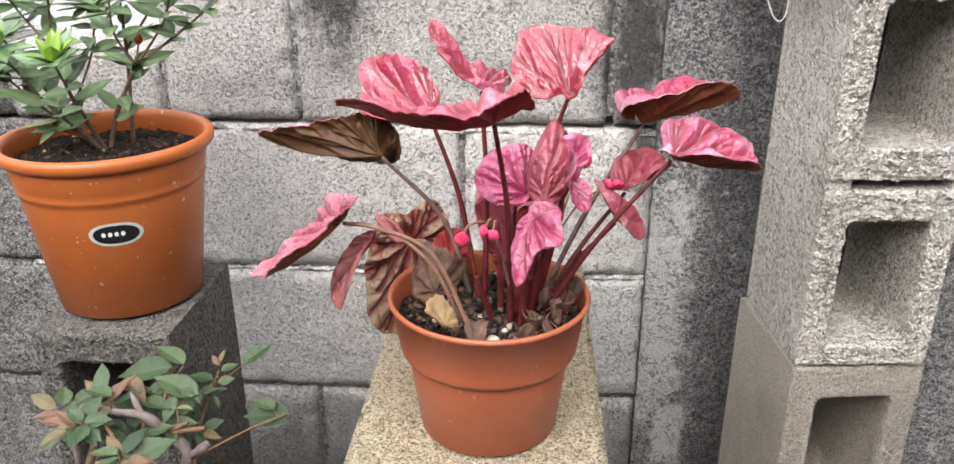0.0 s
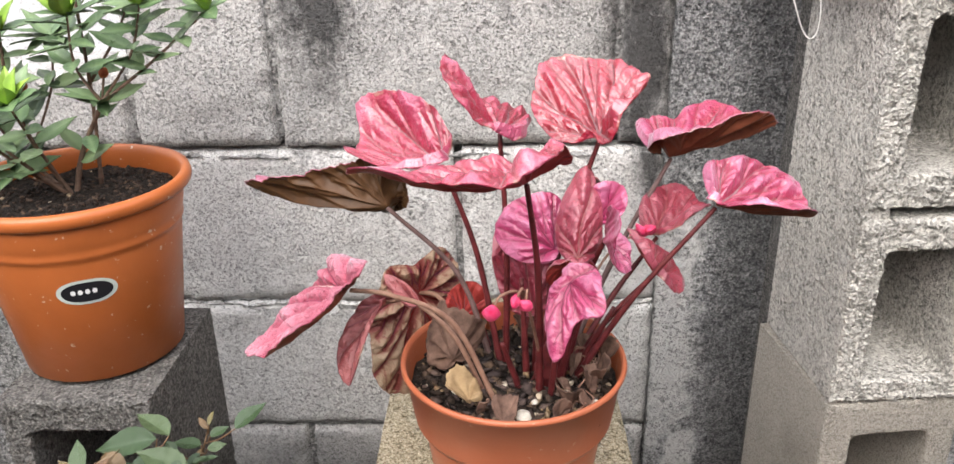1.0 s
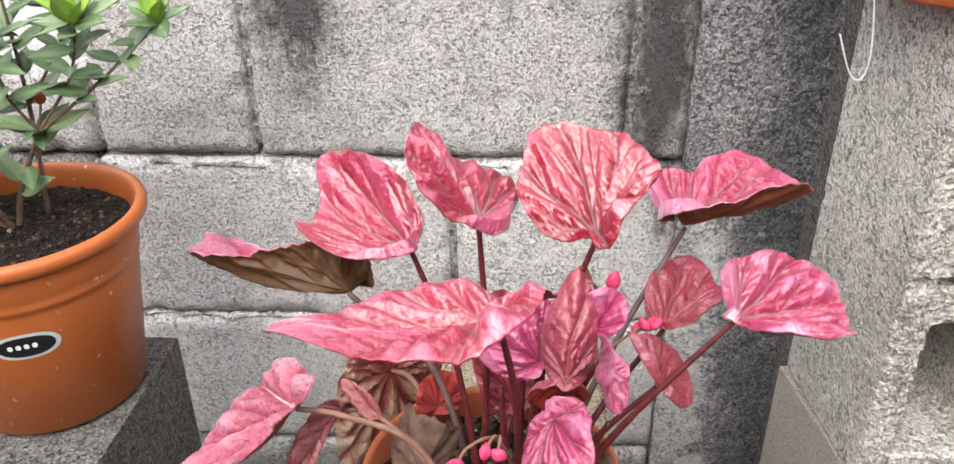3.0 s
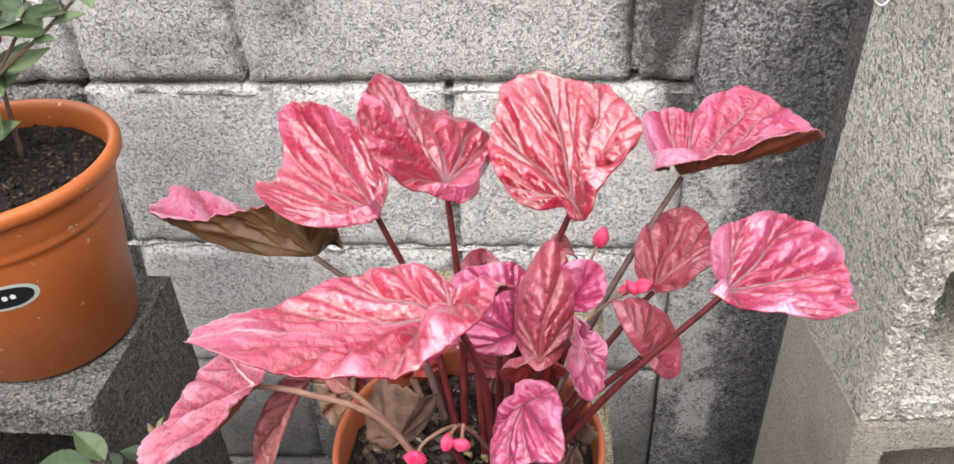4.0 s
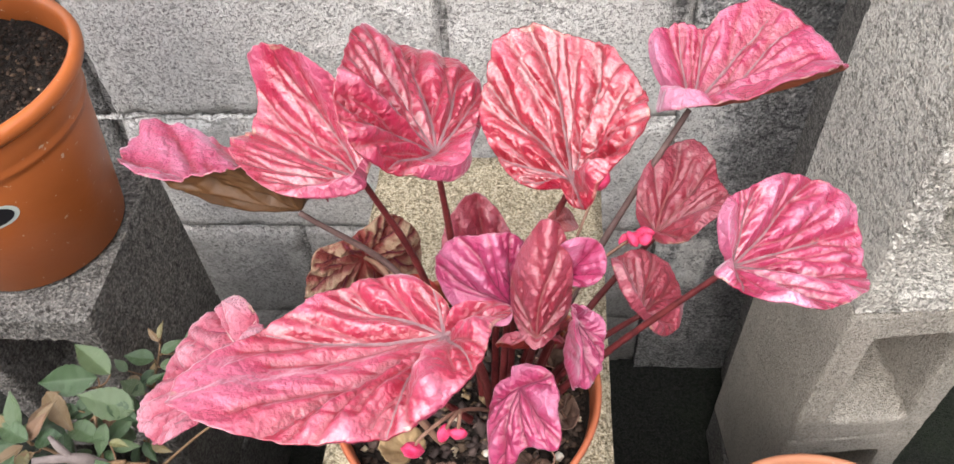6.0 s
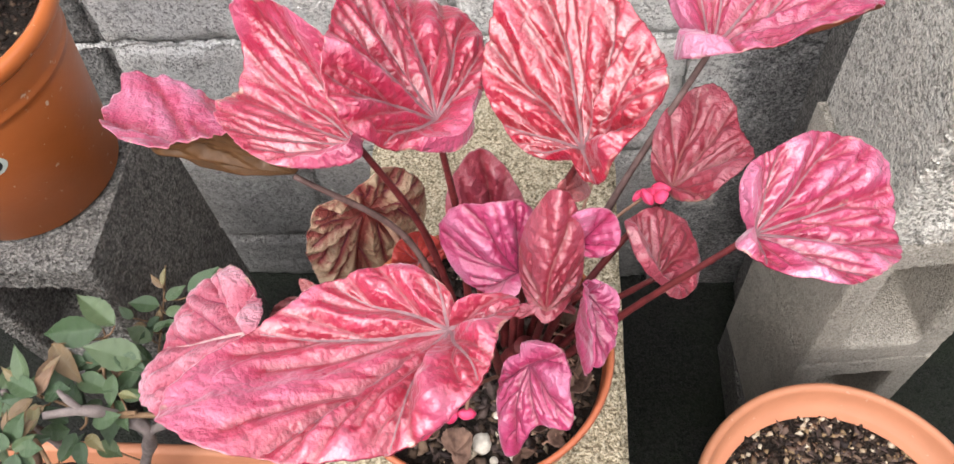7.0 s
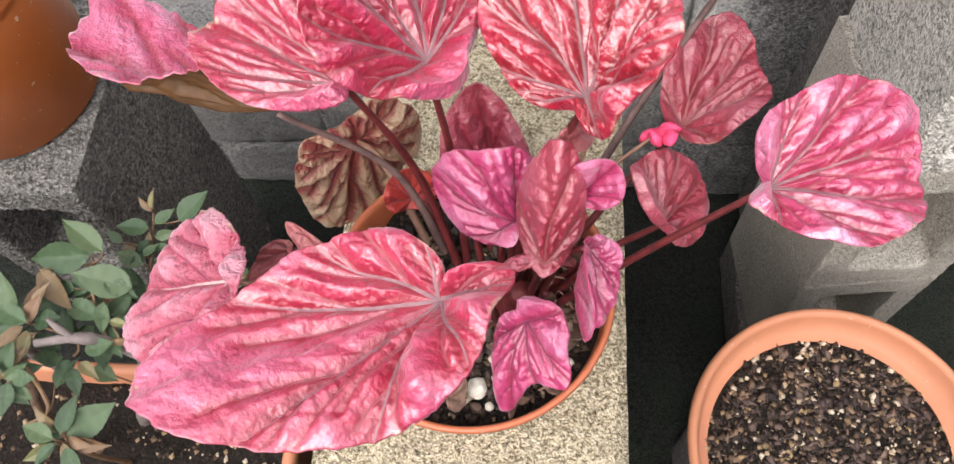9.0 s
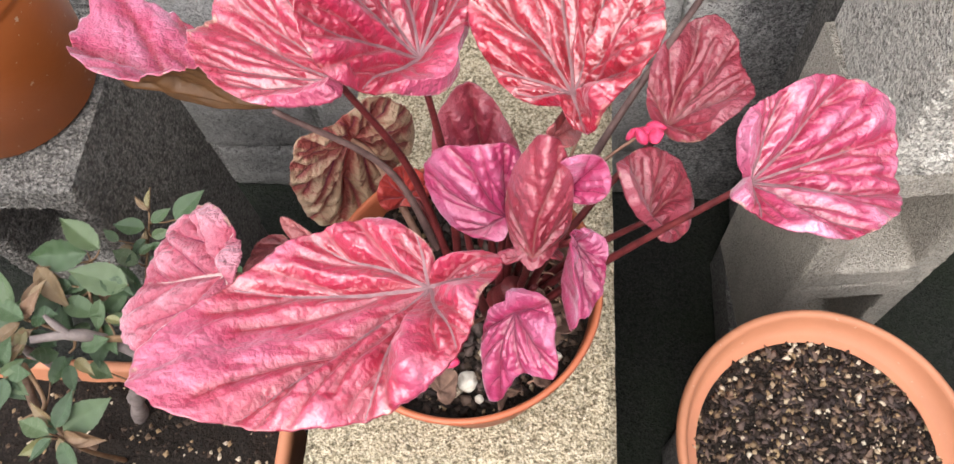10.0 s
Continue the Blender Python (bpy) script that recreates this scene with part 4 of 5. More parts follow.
begonia_leaf((0.168, 0.6163, 0.8541), (-3.2, -9.5, -26.0), [58, 55, 45, 43, 42, 36, 31, 28, 24, 18, 12, 8, 7, 6, 5, 6, 7, 9, 11, 14, 18, 25, 35, 47], [0.37, 0.26, 0.41, 0.09, 0.15, -0.19], "rose", under_red_mat, [(0.098, 0.565, 0.765), (0.135, 0.595, 0.815)], rays=[309, 351, 19, 52, 112], seed=7)
begonia_leaf((0.1577, 0.5653, 0.8476), (-1.7, 31.0, 8.2), [35, 36, 37, 37, 35, 31, 27, 22, 18, 15, 13, 12, 8, 7, 7, 8, 11, 17, 23, 25, 32, 31, 31, 33], [0.28, 0.18, -0.35, 0.15, 0.2, 0.12], "rose", under_red_mat, [(0.095, 0.555, 0.765), (0.125, 0.562, 0.81)], rays=[335, 16, 50, 102], seed=8)
begonia_leaf((0.0657, 0.4866, 0.9438), (-19.9, 5.3, 113.8), [87, 73, 57, 48, 39, 32, 26, 19, 13, 8, 8, 19, 27, 29, 29, 30, 33, 38, 42, 46, 51, 58, 68, 80], [1.4, -0.76, 0.07, 0.3, 0.25, 0.04], "pink", under_red_mat, [(0.078, 0.532, 0.765), (0.075, 0.515, 0.87)], r=(0.0032, 0.0019), rays=[102, 49, 17, 335, 304, 254, 195], seed=9)
begonia_leaf((-0.0478, 0.5248, 0.8577), (-46.0, 13.5, 114.4), [66, 78, 70, 46, 33, 20, 21, 24, 24, 22, 24, 45], [0.03, 0.52, 0.06, 0.03, 0.18, -0.12], "faded", under_bright_mat, [(0.050, 0.522, 0.765), (0.020, 0.524, 0.832), (-0.02, 0.524, 0.853)], stem_tan_mat, (0.0025, 0.0017), rays=[75, 36, 0, 148, 250, 320], seed=10, ragged=0.015)
begonia_leaf((0.0875, 0.5526, 0.8723), (48.1, -52.4, 55.7), [35, 38, 40, 39, 39, 36, 29, 18, 7, 4, 3, 2, 2, 2, 2, 3, 4, 5, 9, 12, 16, 22, 28, 32], [0.21, 0.17, -0.38, 0.03, -0.41, 0.36], "magenta", under_red_mat, [(0.080, 0.548, 0.765), (0.084, 0.550, 0.83)], r=(0.003, 0.0018), rays=[71, 36, 359, 316, 100], seed=11, blister=1.2)
begonia_leaf((0.12, 0.5319, 0.8892), (16.1, -58.6, 134.0), [44, 40, 35, 27, 18, 13, 8, 8, 6, 7, 5, 5, 9, 11, 14, 15, 16, 17, 20, 24, 27, 31, 32, 36], [0.23, 0.16, 0.77, -0.28, 0.27, 0.21], "magenta", LEAF["magenta"], [(0.092, 0.545, 0.765), (0.108, 0.543, 0.85)], r=(0.003, 0.0018), rays=[0, 30, 330, 300, 270, 60], seed=12)
begonia_leaf((0.0941, 0.5047, 0.8712), (-28.1, 16.9, 140.4), [45, 33, 26, 22, 19, 14, 10, 8, 7, 11, 11, 11, 12, 13, 16, 18, 19, 21, 22, 27, 32, 28, 26, 33], [-0.3, 0.05, -0.48, -0.01, -0.21, 0.08], "magenta", under_red_mat, [(0.085, 0.530, 0.765), (0.090, 0.515, 0.84)], r=(0.003, 0.0018), rays=[356, 298, 229, 39, 330], seed=13)
begonia_leaf((-0.0145, 0.6431, 0.7913), (-96.5, -21.2, -149.1), [90, 58, 45, 40, 44, 29, 43, 40, 39, 46, 63, 80], [0.13, -0.36, 0.02, 0.09, 0.05, -0.03], "old", under_mat, [(0.035, 0.580, 0.765), (0.005, 0.625, 0.795)], stem_tan_mat, rays=[0, 40, 80, 120, 160, 200, 240, 280, 320], seed=14)
begonia_leaf((0.101, 0.53, 0.8756), (61.3, 3.3, -5.8), [60, 44, 29, 21, 16, 12, 9, 7, 6, 5, 5, 5, 5, 5, 5, 5, 6, 7, 9, 12, 16, 22, 31, 45], [-0.7, -0.3, -0.75, -0.2, -0.03, 0.05], "rose", under_red_mat, [(0.088, 0.545, 0.765), (0.098, 0.540, 0.84)], r=(0.003, 0.0018), rays=[0, 30, 330, 300, 60], seed=15)
begonia_leaf((0.075, 0.6, 0.8), (64.5, -2.0, 11.4), [77, 56, 39, 29, 21, 15, 11, 8, 7, 6, 5, 5, 5, 5, 6, 7, 8, 11, 15, 20, 27, 37, 54, 70], [0.3, 0.1, 0.25, 0.0, 0.0, 0.0], "rose", under_red_mat, [(0.068, 0.580, 0.765), (0.070, 0.590, 0.79)], r=(0.003, 0.0018), rays=[0, 35, 325, 70, 290], seed=16)


def ovate_leaf(name, width, mat, fold, droop, seed, n=16, length=1.0, teeth=1.0):
    """A leaf blade along +y: pointed tip, fine teeth, a sunken midrib and puffed side fields."""
    rng = random.Random(seed)
    verts, faces, cols = [], [], (-1, -0.75, -0.4, -0.08, 0.08, 0.4, 0.75, 1)
    for i in range(n + 1):
        f = i / n
        w = width * 0.5 * math.sin(math.pi * f ** 0.78) ** (0.75 if f < 0.4 else 1.15) if 0 < f < 1 else 0.006
        z = -droop * f * f + 0.02 * math.sin(f * 5 + seed)
        for k in cols:
            tooth = (0.05 if i % 2 else -0.02) * teeth * (abs(k) == 1)
            puff = 0.018 * math.sin(f * 26) * abs(k) * (1 - abs(k)) * 3
            verts.append((k * w * (1 + tooth), f + (0.012 if abs(k) == 1 else 0), z + abs(k) * w * fold + puff - (0.008 if abs(k) < 0.1 else 0) + rng.uniform(-1, 1) * 0.004))
    c = len(cols)
    for i in range(n):
        faces += [(i * c + k, i * c + k + 1, i * c + c + k + 1, i * c + c + k) for k in range(c - 1)]
    m = len(verts)
    verts += [(x, y, z - 0.012) for x, y, z in verts]
    faces += [tuple(m + q for q in reversed(f)) for f in faces[:]]
    me = bpy.data.meshes.new(name)
    me.from_pydata([(x * length, y * length, z * length) for x, y, z in verts], [], faces)
    me.materials.append(mat)
    me.polygons.foreach_set("use_smooth", [True] * len(me.polygons))
    return me


def green_leaf_material(name, a, b, c, rough=0.42):
    m = Mat(name, rough, 0.5)
    col = m.ramp(m.rand(), [(0.0, a), (0.5, b), (1.0, c)])
    col = m.mix(m.math("MULTIPLY", m.ramp(m.noise(120, 3), [(0.45, (0, 0, 0)), (0.7, (1, 1, 1))]), 0.35), col, tuple(min(1, v * 1.7) for v in b))
    sep = m.nt.nodes.new("ShaderNodeSeparateXYZ")
    m.link(m.co, sep.inputs[0])
    rib = m.ramp(m.math("ABSOLUTE", sep.outputs[0]), [(0.0, (1, 1, 1)), (0.0008, (0, 0, 0))])
    col = m.mix(m.math("MULTIPLY", rib, 0.4), col, tuple(min(1, v * 1.4) for v in c))
    m.base(col)
    m.bump(m.noise(300, 3), 0.0006, 0.5)
    return m.m


azalea_mat = green_leaf_material("azalea_leaf", (0.06, 0.11, 0.045), (0.105, 0.175, 0.075), (0.18, 0.25, 0.12))
fresh_mat = green_leaf_material("fresh_leaf", (0.15, 0.26, 0.03), (0.20, 0.33, 0.045), (0.27, 0.40, 0.06))
rose_mat = green_leaf_material("rose_leaf", (0.024, 0.048, 0.020), (0.044, 0.078, 0.032), (0.078, 0.11, 0.050), 0.36)
rose_red_mat = green_leaf_material("rose_young_leaf", (0.15, 0.075, 0.045), (0.15, 0.105, 0.05), (0.13, 0.14, 0.055), 0.34)
bark_mat = simple_organic("bark", (0.085, 0.052, 0.038), (0.20, 0.13, 0.09), 0.8, 120)
wood_mat = simple_organic("grey_wood", (0.09, 0.07, 0.065), (0.27, 0.225, 0.21), 0.85, 70)
cane_mat = simple_organic("cane", (0.12, 0.065, 0.035), (0.21, 0.135, 0.075), 0.6, 90)

# ---- rest of the begonia ----
begonia_leaf((0.024, 0.604, 0.793), (52, 8, 10), [24, 22, 17, 12, 9, 7, 6, 7, 12, 16, 19, 22], [0.3, 0.2, 0.3, 0.1, 0.3, 0.2], under_red_mat, under_red_mat, [(0.045, 0.585, 0.768), (0.035, 0.598, 0.79)], seed=21, label="old orange-red leaf behind the stalks")
begonia_leaf((-0.0285, 0.552, 0.834), (-44.2, 13.7, 134.2), [62, 27, 14, 9, 6, 5, 4, 5, 7, 10, 14, 26], [0.7, 0.2, 0.6, 0.1, -0.02, 0.06], "withered", under_red_mat, [(0.042, 0.530, 0.768), (0.02, 0.535, 0.815), (-0.008, 0.546, 0.836)], stem_tan_mat, (0.0022, 0.0016), seed=22, label="withered brown-red leaf hanging over the rim")
begonia_leaf((0.1165, 0.556, 0.893), (50, 25, -20), [24, 20, 14, 9, 6, 4, 3, 4, 7, 11, 16, 21], [0.5, 0.2, 0.5, 0.1, 0.2, 0.1], "magenta", under_red_mat, [(0.095, 0.552, 0.768), (0.113, 0.555, 0.85)], r=(0.0024, 0.0014), seed=23)
begonia_leaf((0.1005, 0.533, 0.872), (-40, 10, 10), [26, 24, 20, 14, 8, 4, 3, 4, 8, 14, 20, 24], [-0.3, 0, -0.3, 0, -0.3, 0], "rose", under_red_mat, seed=24)
begonia_leaf((0.108, 0.566, 0.918), (10, 30, -60), [19, 12, 6, 4, 3, 2, 2, 2, 3, 5, 7, 13], [0.5, 0.3, 0.5, 0.3, -0.7, 0], "withered", under_mat, [(0.088, 0.560, 0.768), (0.108, 0.568, 0.88)], r=(0.0024, 0.0014), seed=25)
begonia_leaf((-0.006, 0.546, 0.835), (35, -35, 35), [30, 19, 11, 7, 5, 4, 3, 3, 3, 3, 3, 3, 3, 3, 3, 3, 3, 4, 5, 6, 7, 9, 12, 20], [0.4, 0, 0.4, 0, 0, 0], "withered", under_mat, seed=26)
for x, y, tx, ty, h in ((0.070, 0.552, 0.066, 0.56, 0.08), (0.090, 0.540, 0.102, 0.53, 0.075), (0.076, 0.560, 0.079, 0.575, 0.09), (0.099, 0.552, 0.13, 0.556, 0.06), (0.066, 0.538, 0.052, 0.525, 0.05), (0.084, 0.556, 0.09, 0.566, 0.10)):
    part("stalk", tube([(x, y, 0.766), ((x + tx) / 2, (y + ty) / 2, 0.766 + h * 0.5), (tx, ty, 0.766 + h)], 0.003, 0.0016, 14, 8), stem_red_mat, begonia)
# fleshy stem base
part("stem_base", tube([(0.082, 0.545, 0.762), (0.085, 0.543, 0.785), (0.09, 0.541, 0.812)], 0.0125, 0.006, 12, 12, knob=0.4), stem_red_mat, begonia)


def petal_pair(centre, size, tilt, seed):
    """A drooping begonia bud: two shells closed round a core."""
    rng = random.Random(seed)
    bm = bmesh.new()
    bmesh.ops.create_icosphere(bm, subdivisions=3, radius=1.0)
    for v in bm.verts:
        c = v.co
        pinch = 1 - 0.35 * max(0, c.z) - 0.12 * max(0, -c.z)
        c.x, c.y, c.z = c.x * pinch * 0.85 * (1 + 0.08 * math.cos(6 * math.atan2(c.y, c.x))), c.y * pinch * 0.6, c.z * 1.1
    bmesh.ops.transform(bm, matrix=Matrix.Translation(centre) @ Euler([radians(a) for a in tilt]).to_matrix().to_4x4() @ Matrix.Scale(size, 4), verts=bm.verts)
    return bm


for (c, s, tilt), stalk in (
    (((0.046, 0.473, 0.868), 0.0062, (20, 10, 0)), [(0.080, 0.535, 0.79), (0.066, 0.495, 0.865), (0.052, 0.476, 0.878)]),
    (((0.060, 0.480, 0.872), 0.0042, (-30, 40, 30)), [(0.066, 0.495, 0.865), (0.064, 0.484, 0.878)]),
    (((0.066, 0.482, 0.868), 0.0046, (10, -50, 0)), [(0.066, 0.495, 0.865), (0.067, 0.486, 0.876)]),
    (((0.137, 0.640, 0.872), 0.0070, (0, 10, 40)), [(0.105, 0.58, 0.80), (0.122, 0.61, 0.85), (0.134, 0.636, 0.868)]),
    (((0.156, 0.607, 0.860), 0.0062, (60, 20, 40)), [(0.112, 0.575, 0.83), (0.13, 0.59, 0.852), (0.150, 0.604, 0.860)]),
    (((0.161, 0.611, 0.860), 0.0052, (20, 60, 0)), None),
    (((0.153, 0.603, 0.864), 0.0048, (-40, 30, 80)), None),
    (((0.160, 0.603, 0.864), 0.0050, (70, -30, 10)), None),
    (((0.150, 0.608, 0.858), 0.0046, (10, 80, 50)), None),
):
    fl = part("flower_bud", petal_pair(c, s, tilt, 3), flower_mat, begonia, "bright pink begonia bud")
    if stalk:
        part("flower_stalk", tube([*stalk, c], 0.0011, 0.0008, 16, 6), stem_tan_mat, begonia)

tan_dry_mat = simple_organic("tan_dry_leaf", (0.22, 0.14, 0.07), (0.38, 0.27, 0.15), 0.8, 90, 0.15)
# dead leaves, stones and fibres on the soil
for k, (x, y, z, turn, s) in enumerate(((0.018, 0.548, 0.790, (70, 20, 160), 0.62), (0.030, 0.511, 0.781, (12, -8, 40), 0.38), (0.098, 0.508, 0.781, (15, 10, 120), 0.30), (0.118, 0.535, 0.782, (10, 18, 200), 0.34), (0.052, 0.492, 0.780, (8, 0, 300), 0.28), (0.088, 0.492, 0.781, (60, 10, 20), 0.25), (0.124, 0.556, 0.786, (40, 30, 80), 0.36), (0.070, 0.600, 0.779, (5, 8, 10), 0.3), (0.110, 0.520, 0.784, (20, 30, 30), 0.26), (0.102, 0.540, 0.785, (35, -10, 250), 0.22), (0.120, 0.545, 0.785, (-20, 30, 140), 0.24), (0.108, 0.503, 0.782, (25, -20, 80), 0.2), (0.112, 0.570, 0.782, (15, 20, 300), 0.24), (0.094, 0.522, 0.782, (-30, 10, 10), 0.17), (0.040, 0.500, 0.780, (30, 10, 200), 0.16))):
    me, _ = leaf_mesh([v * s for v in (48, 40, 36, 30, 22, 12, 6, 12, 24, 32, 38, 44)], [0.7, 0.6, 0.4, -0.5, 0.5, 0.6], tan_dry_mat if k == 1 else dry_mat, tan_dry_mat if k == 1 else dry_mat, seed=40 + k, n=96, m=16, ragged=0.035)
    ob = new("dead_leaf", me)
    ob.matrix_basis = pose(x, y, z, *turn)
    tagged(ob, "dry curled brown leaf lying on the potting soil", "dead leaf", "dead leaves in the begonia pot")


def pebble(x, y, z, s, seed):
    bm = bmesh.new()
    bmesh.ops.create_icosphere(bm, subdivisions=3, radius=s)
    for v in bm.verts:
        v.co *= 1 + fuzz(v.co, 1.2 / s, 0.28, seed) + fuzz(v.co, 4 / s, 0.08, seed)
        v.co.z *= 0.75
        v.co += Vector((x, y, z))
    return tagged(new("pebble", finish(bm, "pebble", pumice_mat)), "rough off-white pumice pebble on the soil", "pebble", "pebbles in the begonia pot")


pumice_mat = simple_organic("pumice", (0.40, 0.35, 0.28), (0.68, 0.64, 0.56), 0.9, 260, 0.2)
for k, (x, y, s) in enumerate(((0.066, 0.4985, 0.0056), (0.058, 0.493, 0.0022), (0.084, 0.492, 0.0026), (0.073, 0.489, 0.0024), (0.020, 0.528, 0.0026), (0.074, 0.515, 0.0022), (0.115, 0.515, 0.0025))):
    pebble(x, y, 0.776, s, k * 2.3)
fibres = thing("dry_fibres", "pale dry root fibres along the pot's edge", "plant litter", at=(0.11, 0.53, 0.776))
rng = random.Random(77)
for k in range(16):
    a = rng.uniform(-1.1, 0.7)
    r = rng.uniform(0.050, 0.068)
    p = Vector((PX + r * math.cos(a), PY + r * math.sin(a), 0.777 + rng.uniform(0, 0.006)))
    q = p + Vector((rng.uniform(-0.02, 0.01), rng.uniform(-0.02, 0.02), rng.uniform(0, 0.008)))
    if math.hypot(q.x - PX, q.y - PY) > 0.070:
        q = p + (Vector((PX, PY, q.z)) - p) * 0.3
    mid = (p + q) / 2 + Vector((rng.uniform(-0.008, 0.008), rng.uniform(-0.008, 0.008), rng.uniform(0.0, 0.008)))
    part("fibre", tube([p, mid, q], 0.0007, 0.0004, 10, 5), stem_tan_mat, fibres)


# ---- label on the orange pot ----
def pot_patch(bm, a0, z0, ha, hz, lift, n=24):
    """An oval patch that follows the pot's tapered side."""
    def at(a, z):
        r = 0.074 + (z - 0.675) * (0.0165 / 0.123) + lift
        return (MX + r * math.sin(a), MY - r * math.cos(a), z)
    mid = bm.verts.new(at(a0, z0))
    rings = []
    for k in (1, 2, 3, 4, 5):
        f = k / 5
        rings.append([bm.verts.new(at(a0 + ha * f * abs(math.cos(b)) ** 0.8 * (1 if math.cos(b) > 0 else -1), z0 + hz * f * math.sin(b))) for b in (2 * math.pi * i / n for i in range(n))])
    for i in range(n):
        j = (i + 1) % n
        bm.faces.new((mid, rings[0][i], rings[0][j]))
        for a, b in zip(rings, rings[1:]):
            bm.faces.new((a[i], b[i], b[j], a[j]))
    return bm


foil_mat = plastic("foil", (0.50, 0.56, 0.52), 0.3, 0.0)
ink_mat = plastic("black_ink", (0.012, 0.012, 0.016), 0.35, 0.0)
white_mat = plastic("white_print", (0.8, 0.8, 0.8), 0.4, 0.0)
sticker = part("label", pot_patch(bmesh.new(), 0.425, 0.7725, 0.290, 0.0125, 0.0006), foil_mat, mega, "oval foil sticker with a black centre")
part("black_field", pot_patch(bmesh.new(), 0.425, 0.7725, 0.245, 0.0098, 0.0009), ink_mat, sticker)
for a in (0.295, 0.362, 0.429, 0.496):
    part("print_bar", pot_patch(bmesh.new(), a, 0.7730, 0.024, 0.0026, 0.0012, 8), white_mat, sticker)

# ---- azalea in the orange pot ----
azalea = thing("azalea_shrub", "small azalea with narrow green leaves and fresh yellow-green tips", "potted plant", at=(-0.352, 0.775, 0.83))
az_leaves = [ovate_leaf("leaf", w, azalea_mat, f, d, k, 12, l, 0.0) for l, w, f, d, k in ((0.036, 0.42, 0.20, 0.10, 1), (0.029, 0.46, 0.25, 0.18, 2), (0.042, 0.38, 0.16, 0.06, 3))]
az_fresh = [ovate_leaf("leaf", w, fresh_mat, f, d, k, 12, l, 0.0) for l, w, f, d, k in ((0.034, 0.44, 0.38, 0.0, 4), (0.027, 0.46, 0.45, -0.1, 5))]
rng = random.Random(5)


def put_leaf(parent, me, p, heading, rise, roll=0.0, size=1.0):
    ob = new("leaf", me)
    ob.matrix_basis = Matrix.Translation(p) @ Euler((0, 0, heading - math.pi / 2)).to_matrix().to_4x4() @ Euler((rise, roll, 0)).to_matrix().to_4x4() @ Matrix.Scale(size, 4)
    return under_pose(ob, parent)


def facing(head):
    """Tilt of a leaf that turns its face to the open yard side: rise and roll for a heading."""
    return 0.38 + 0.34 * math.sin(head) + rng.uniform(-0.28, 0.28), 0.35 * math.cos(head) + rng.uniform(-0.35, 0.35)


def shoot(parent, ctrl, r0, r1, leaves, tip=None, count=8, along=5, bare=0.45, mat=bark_mat):
    """A twig with leaves along its outer part and a whorl at its tip."""
    part("branch", tube(ctrl, r0 * 0.8, r1 * 0.7, 18, 7, knob=0.25), mat, parent)
    pts = curve_points(ctrl, 20)
    head = rng.uniform(0, 6.28)
    along = round(along * 1.35)
    for k in range(along):
        f = bare + (1.0 - bare) * k / max(1, along)
        head += 2.4 + rng.uniform(-0.3, 0.3)
        rise, roll = facing(head)
        put_leaf(parent, rng.choice(leaves), pts[int(f * 20)], head, rise, roll, rng.uniform(0.8, 1.15))
    for k in range(count + 4):
        head += 6.283 / count * (1 if k % 2 else 1.6)
        young = tip and k % 2 == 0
        rise, roll = facing(head)
        put_leaf(parent, rng.choice(tip if young else leaves), pts[-1], head, rise + 0.5 if young else rise, roll, rng.uniform(0.8, 1.15))


A0 = (-0.352, 0.775, 0.825)
FORK = (-0.306, 0.770, 0.920)
shoot(azalea, [A0, (-0.338, 0.775, 0.868), FORK], 0.0036, 0.0026, az_leaves, None, 4, 3)
shoot(azalea, [FORK, (-0.262, 0.788, 0.952), (-0.222, 0.835, 0.990)], 0.0022, 0.0014, az_leaves, az_fresh, 9, 9, 0.35)
shoot(azalea, [FORK, (-0.275, 0.778, 0.962), (-0.258, 0.775, 1.005)], 0.0019, 0.0013, az_leaves, az_fresh, 9, 7)
shoot(azalea, [FORK, (-0.318, 0.76, 0.955), (-0.312, 0.752, 1.00)], 0.0019, 0.0013, az_leaves, az_fresh, 8, 6)
shoot(azalea, [(-0.338, 0.80, 0.828), (-0.331, 0.805, 0.93), (-0.326, 0.80, 1.06)], 0.0028, 0.0018, az_leaves, az_fresh, 8, 9, 0.5)
shoot(azalea, [A0, (-0.378, 0.772, 0.880), (-0.385, 0.765, 0.935), (-0.378, 0.76, 0.985)], 0.0030, 0.0015, az_leaves, az_fresh, 9, 8)
shoot(azalea, [A0, (-0.395, 0.765, 0.865), (-0.440, 0.755, 0.915)], 0.0028, 0.0014, az_leaves, None, 9, 7)
shoot(azalea, [A0, (-0.385, 0.745, 0.88), (-0.415, 0.72, 0.945)], 0.0026, 0.0014, az_leaves, az_fresh, 9, 7)
shoot(azalea, [A0, (-0.362, 0.745, 0.89), (-0.352, 0.705, 0.935)], 0.0022, 0.0012, az_leaves, az_fresh, 7, 5)
shoot(azalea, [(-0.385, 0.765, 0.935), (-0.415, 0.775, 0.965), (-0.435, 0.775, 0.995)], 0.0018, 0.0012, az_leaves, None, 9, 6)
shoot(azalea, [A0, (-0.405, 0.80, 0.86), (-0.462, 0.80, 0.945)], 0.0026, 0.0014, az_leaves, None, 9, 8)
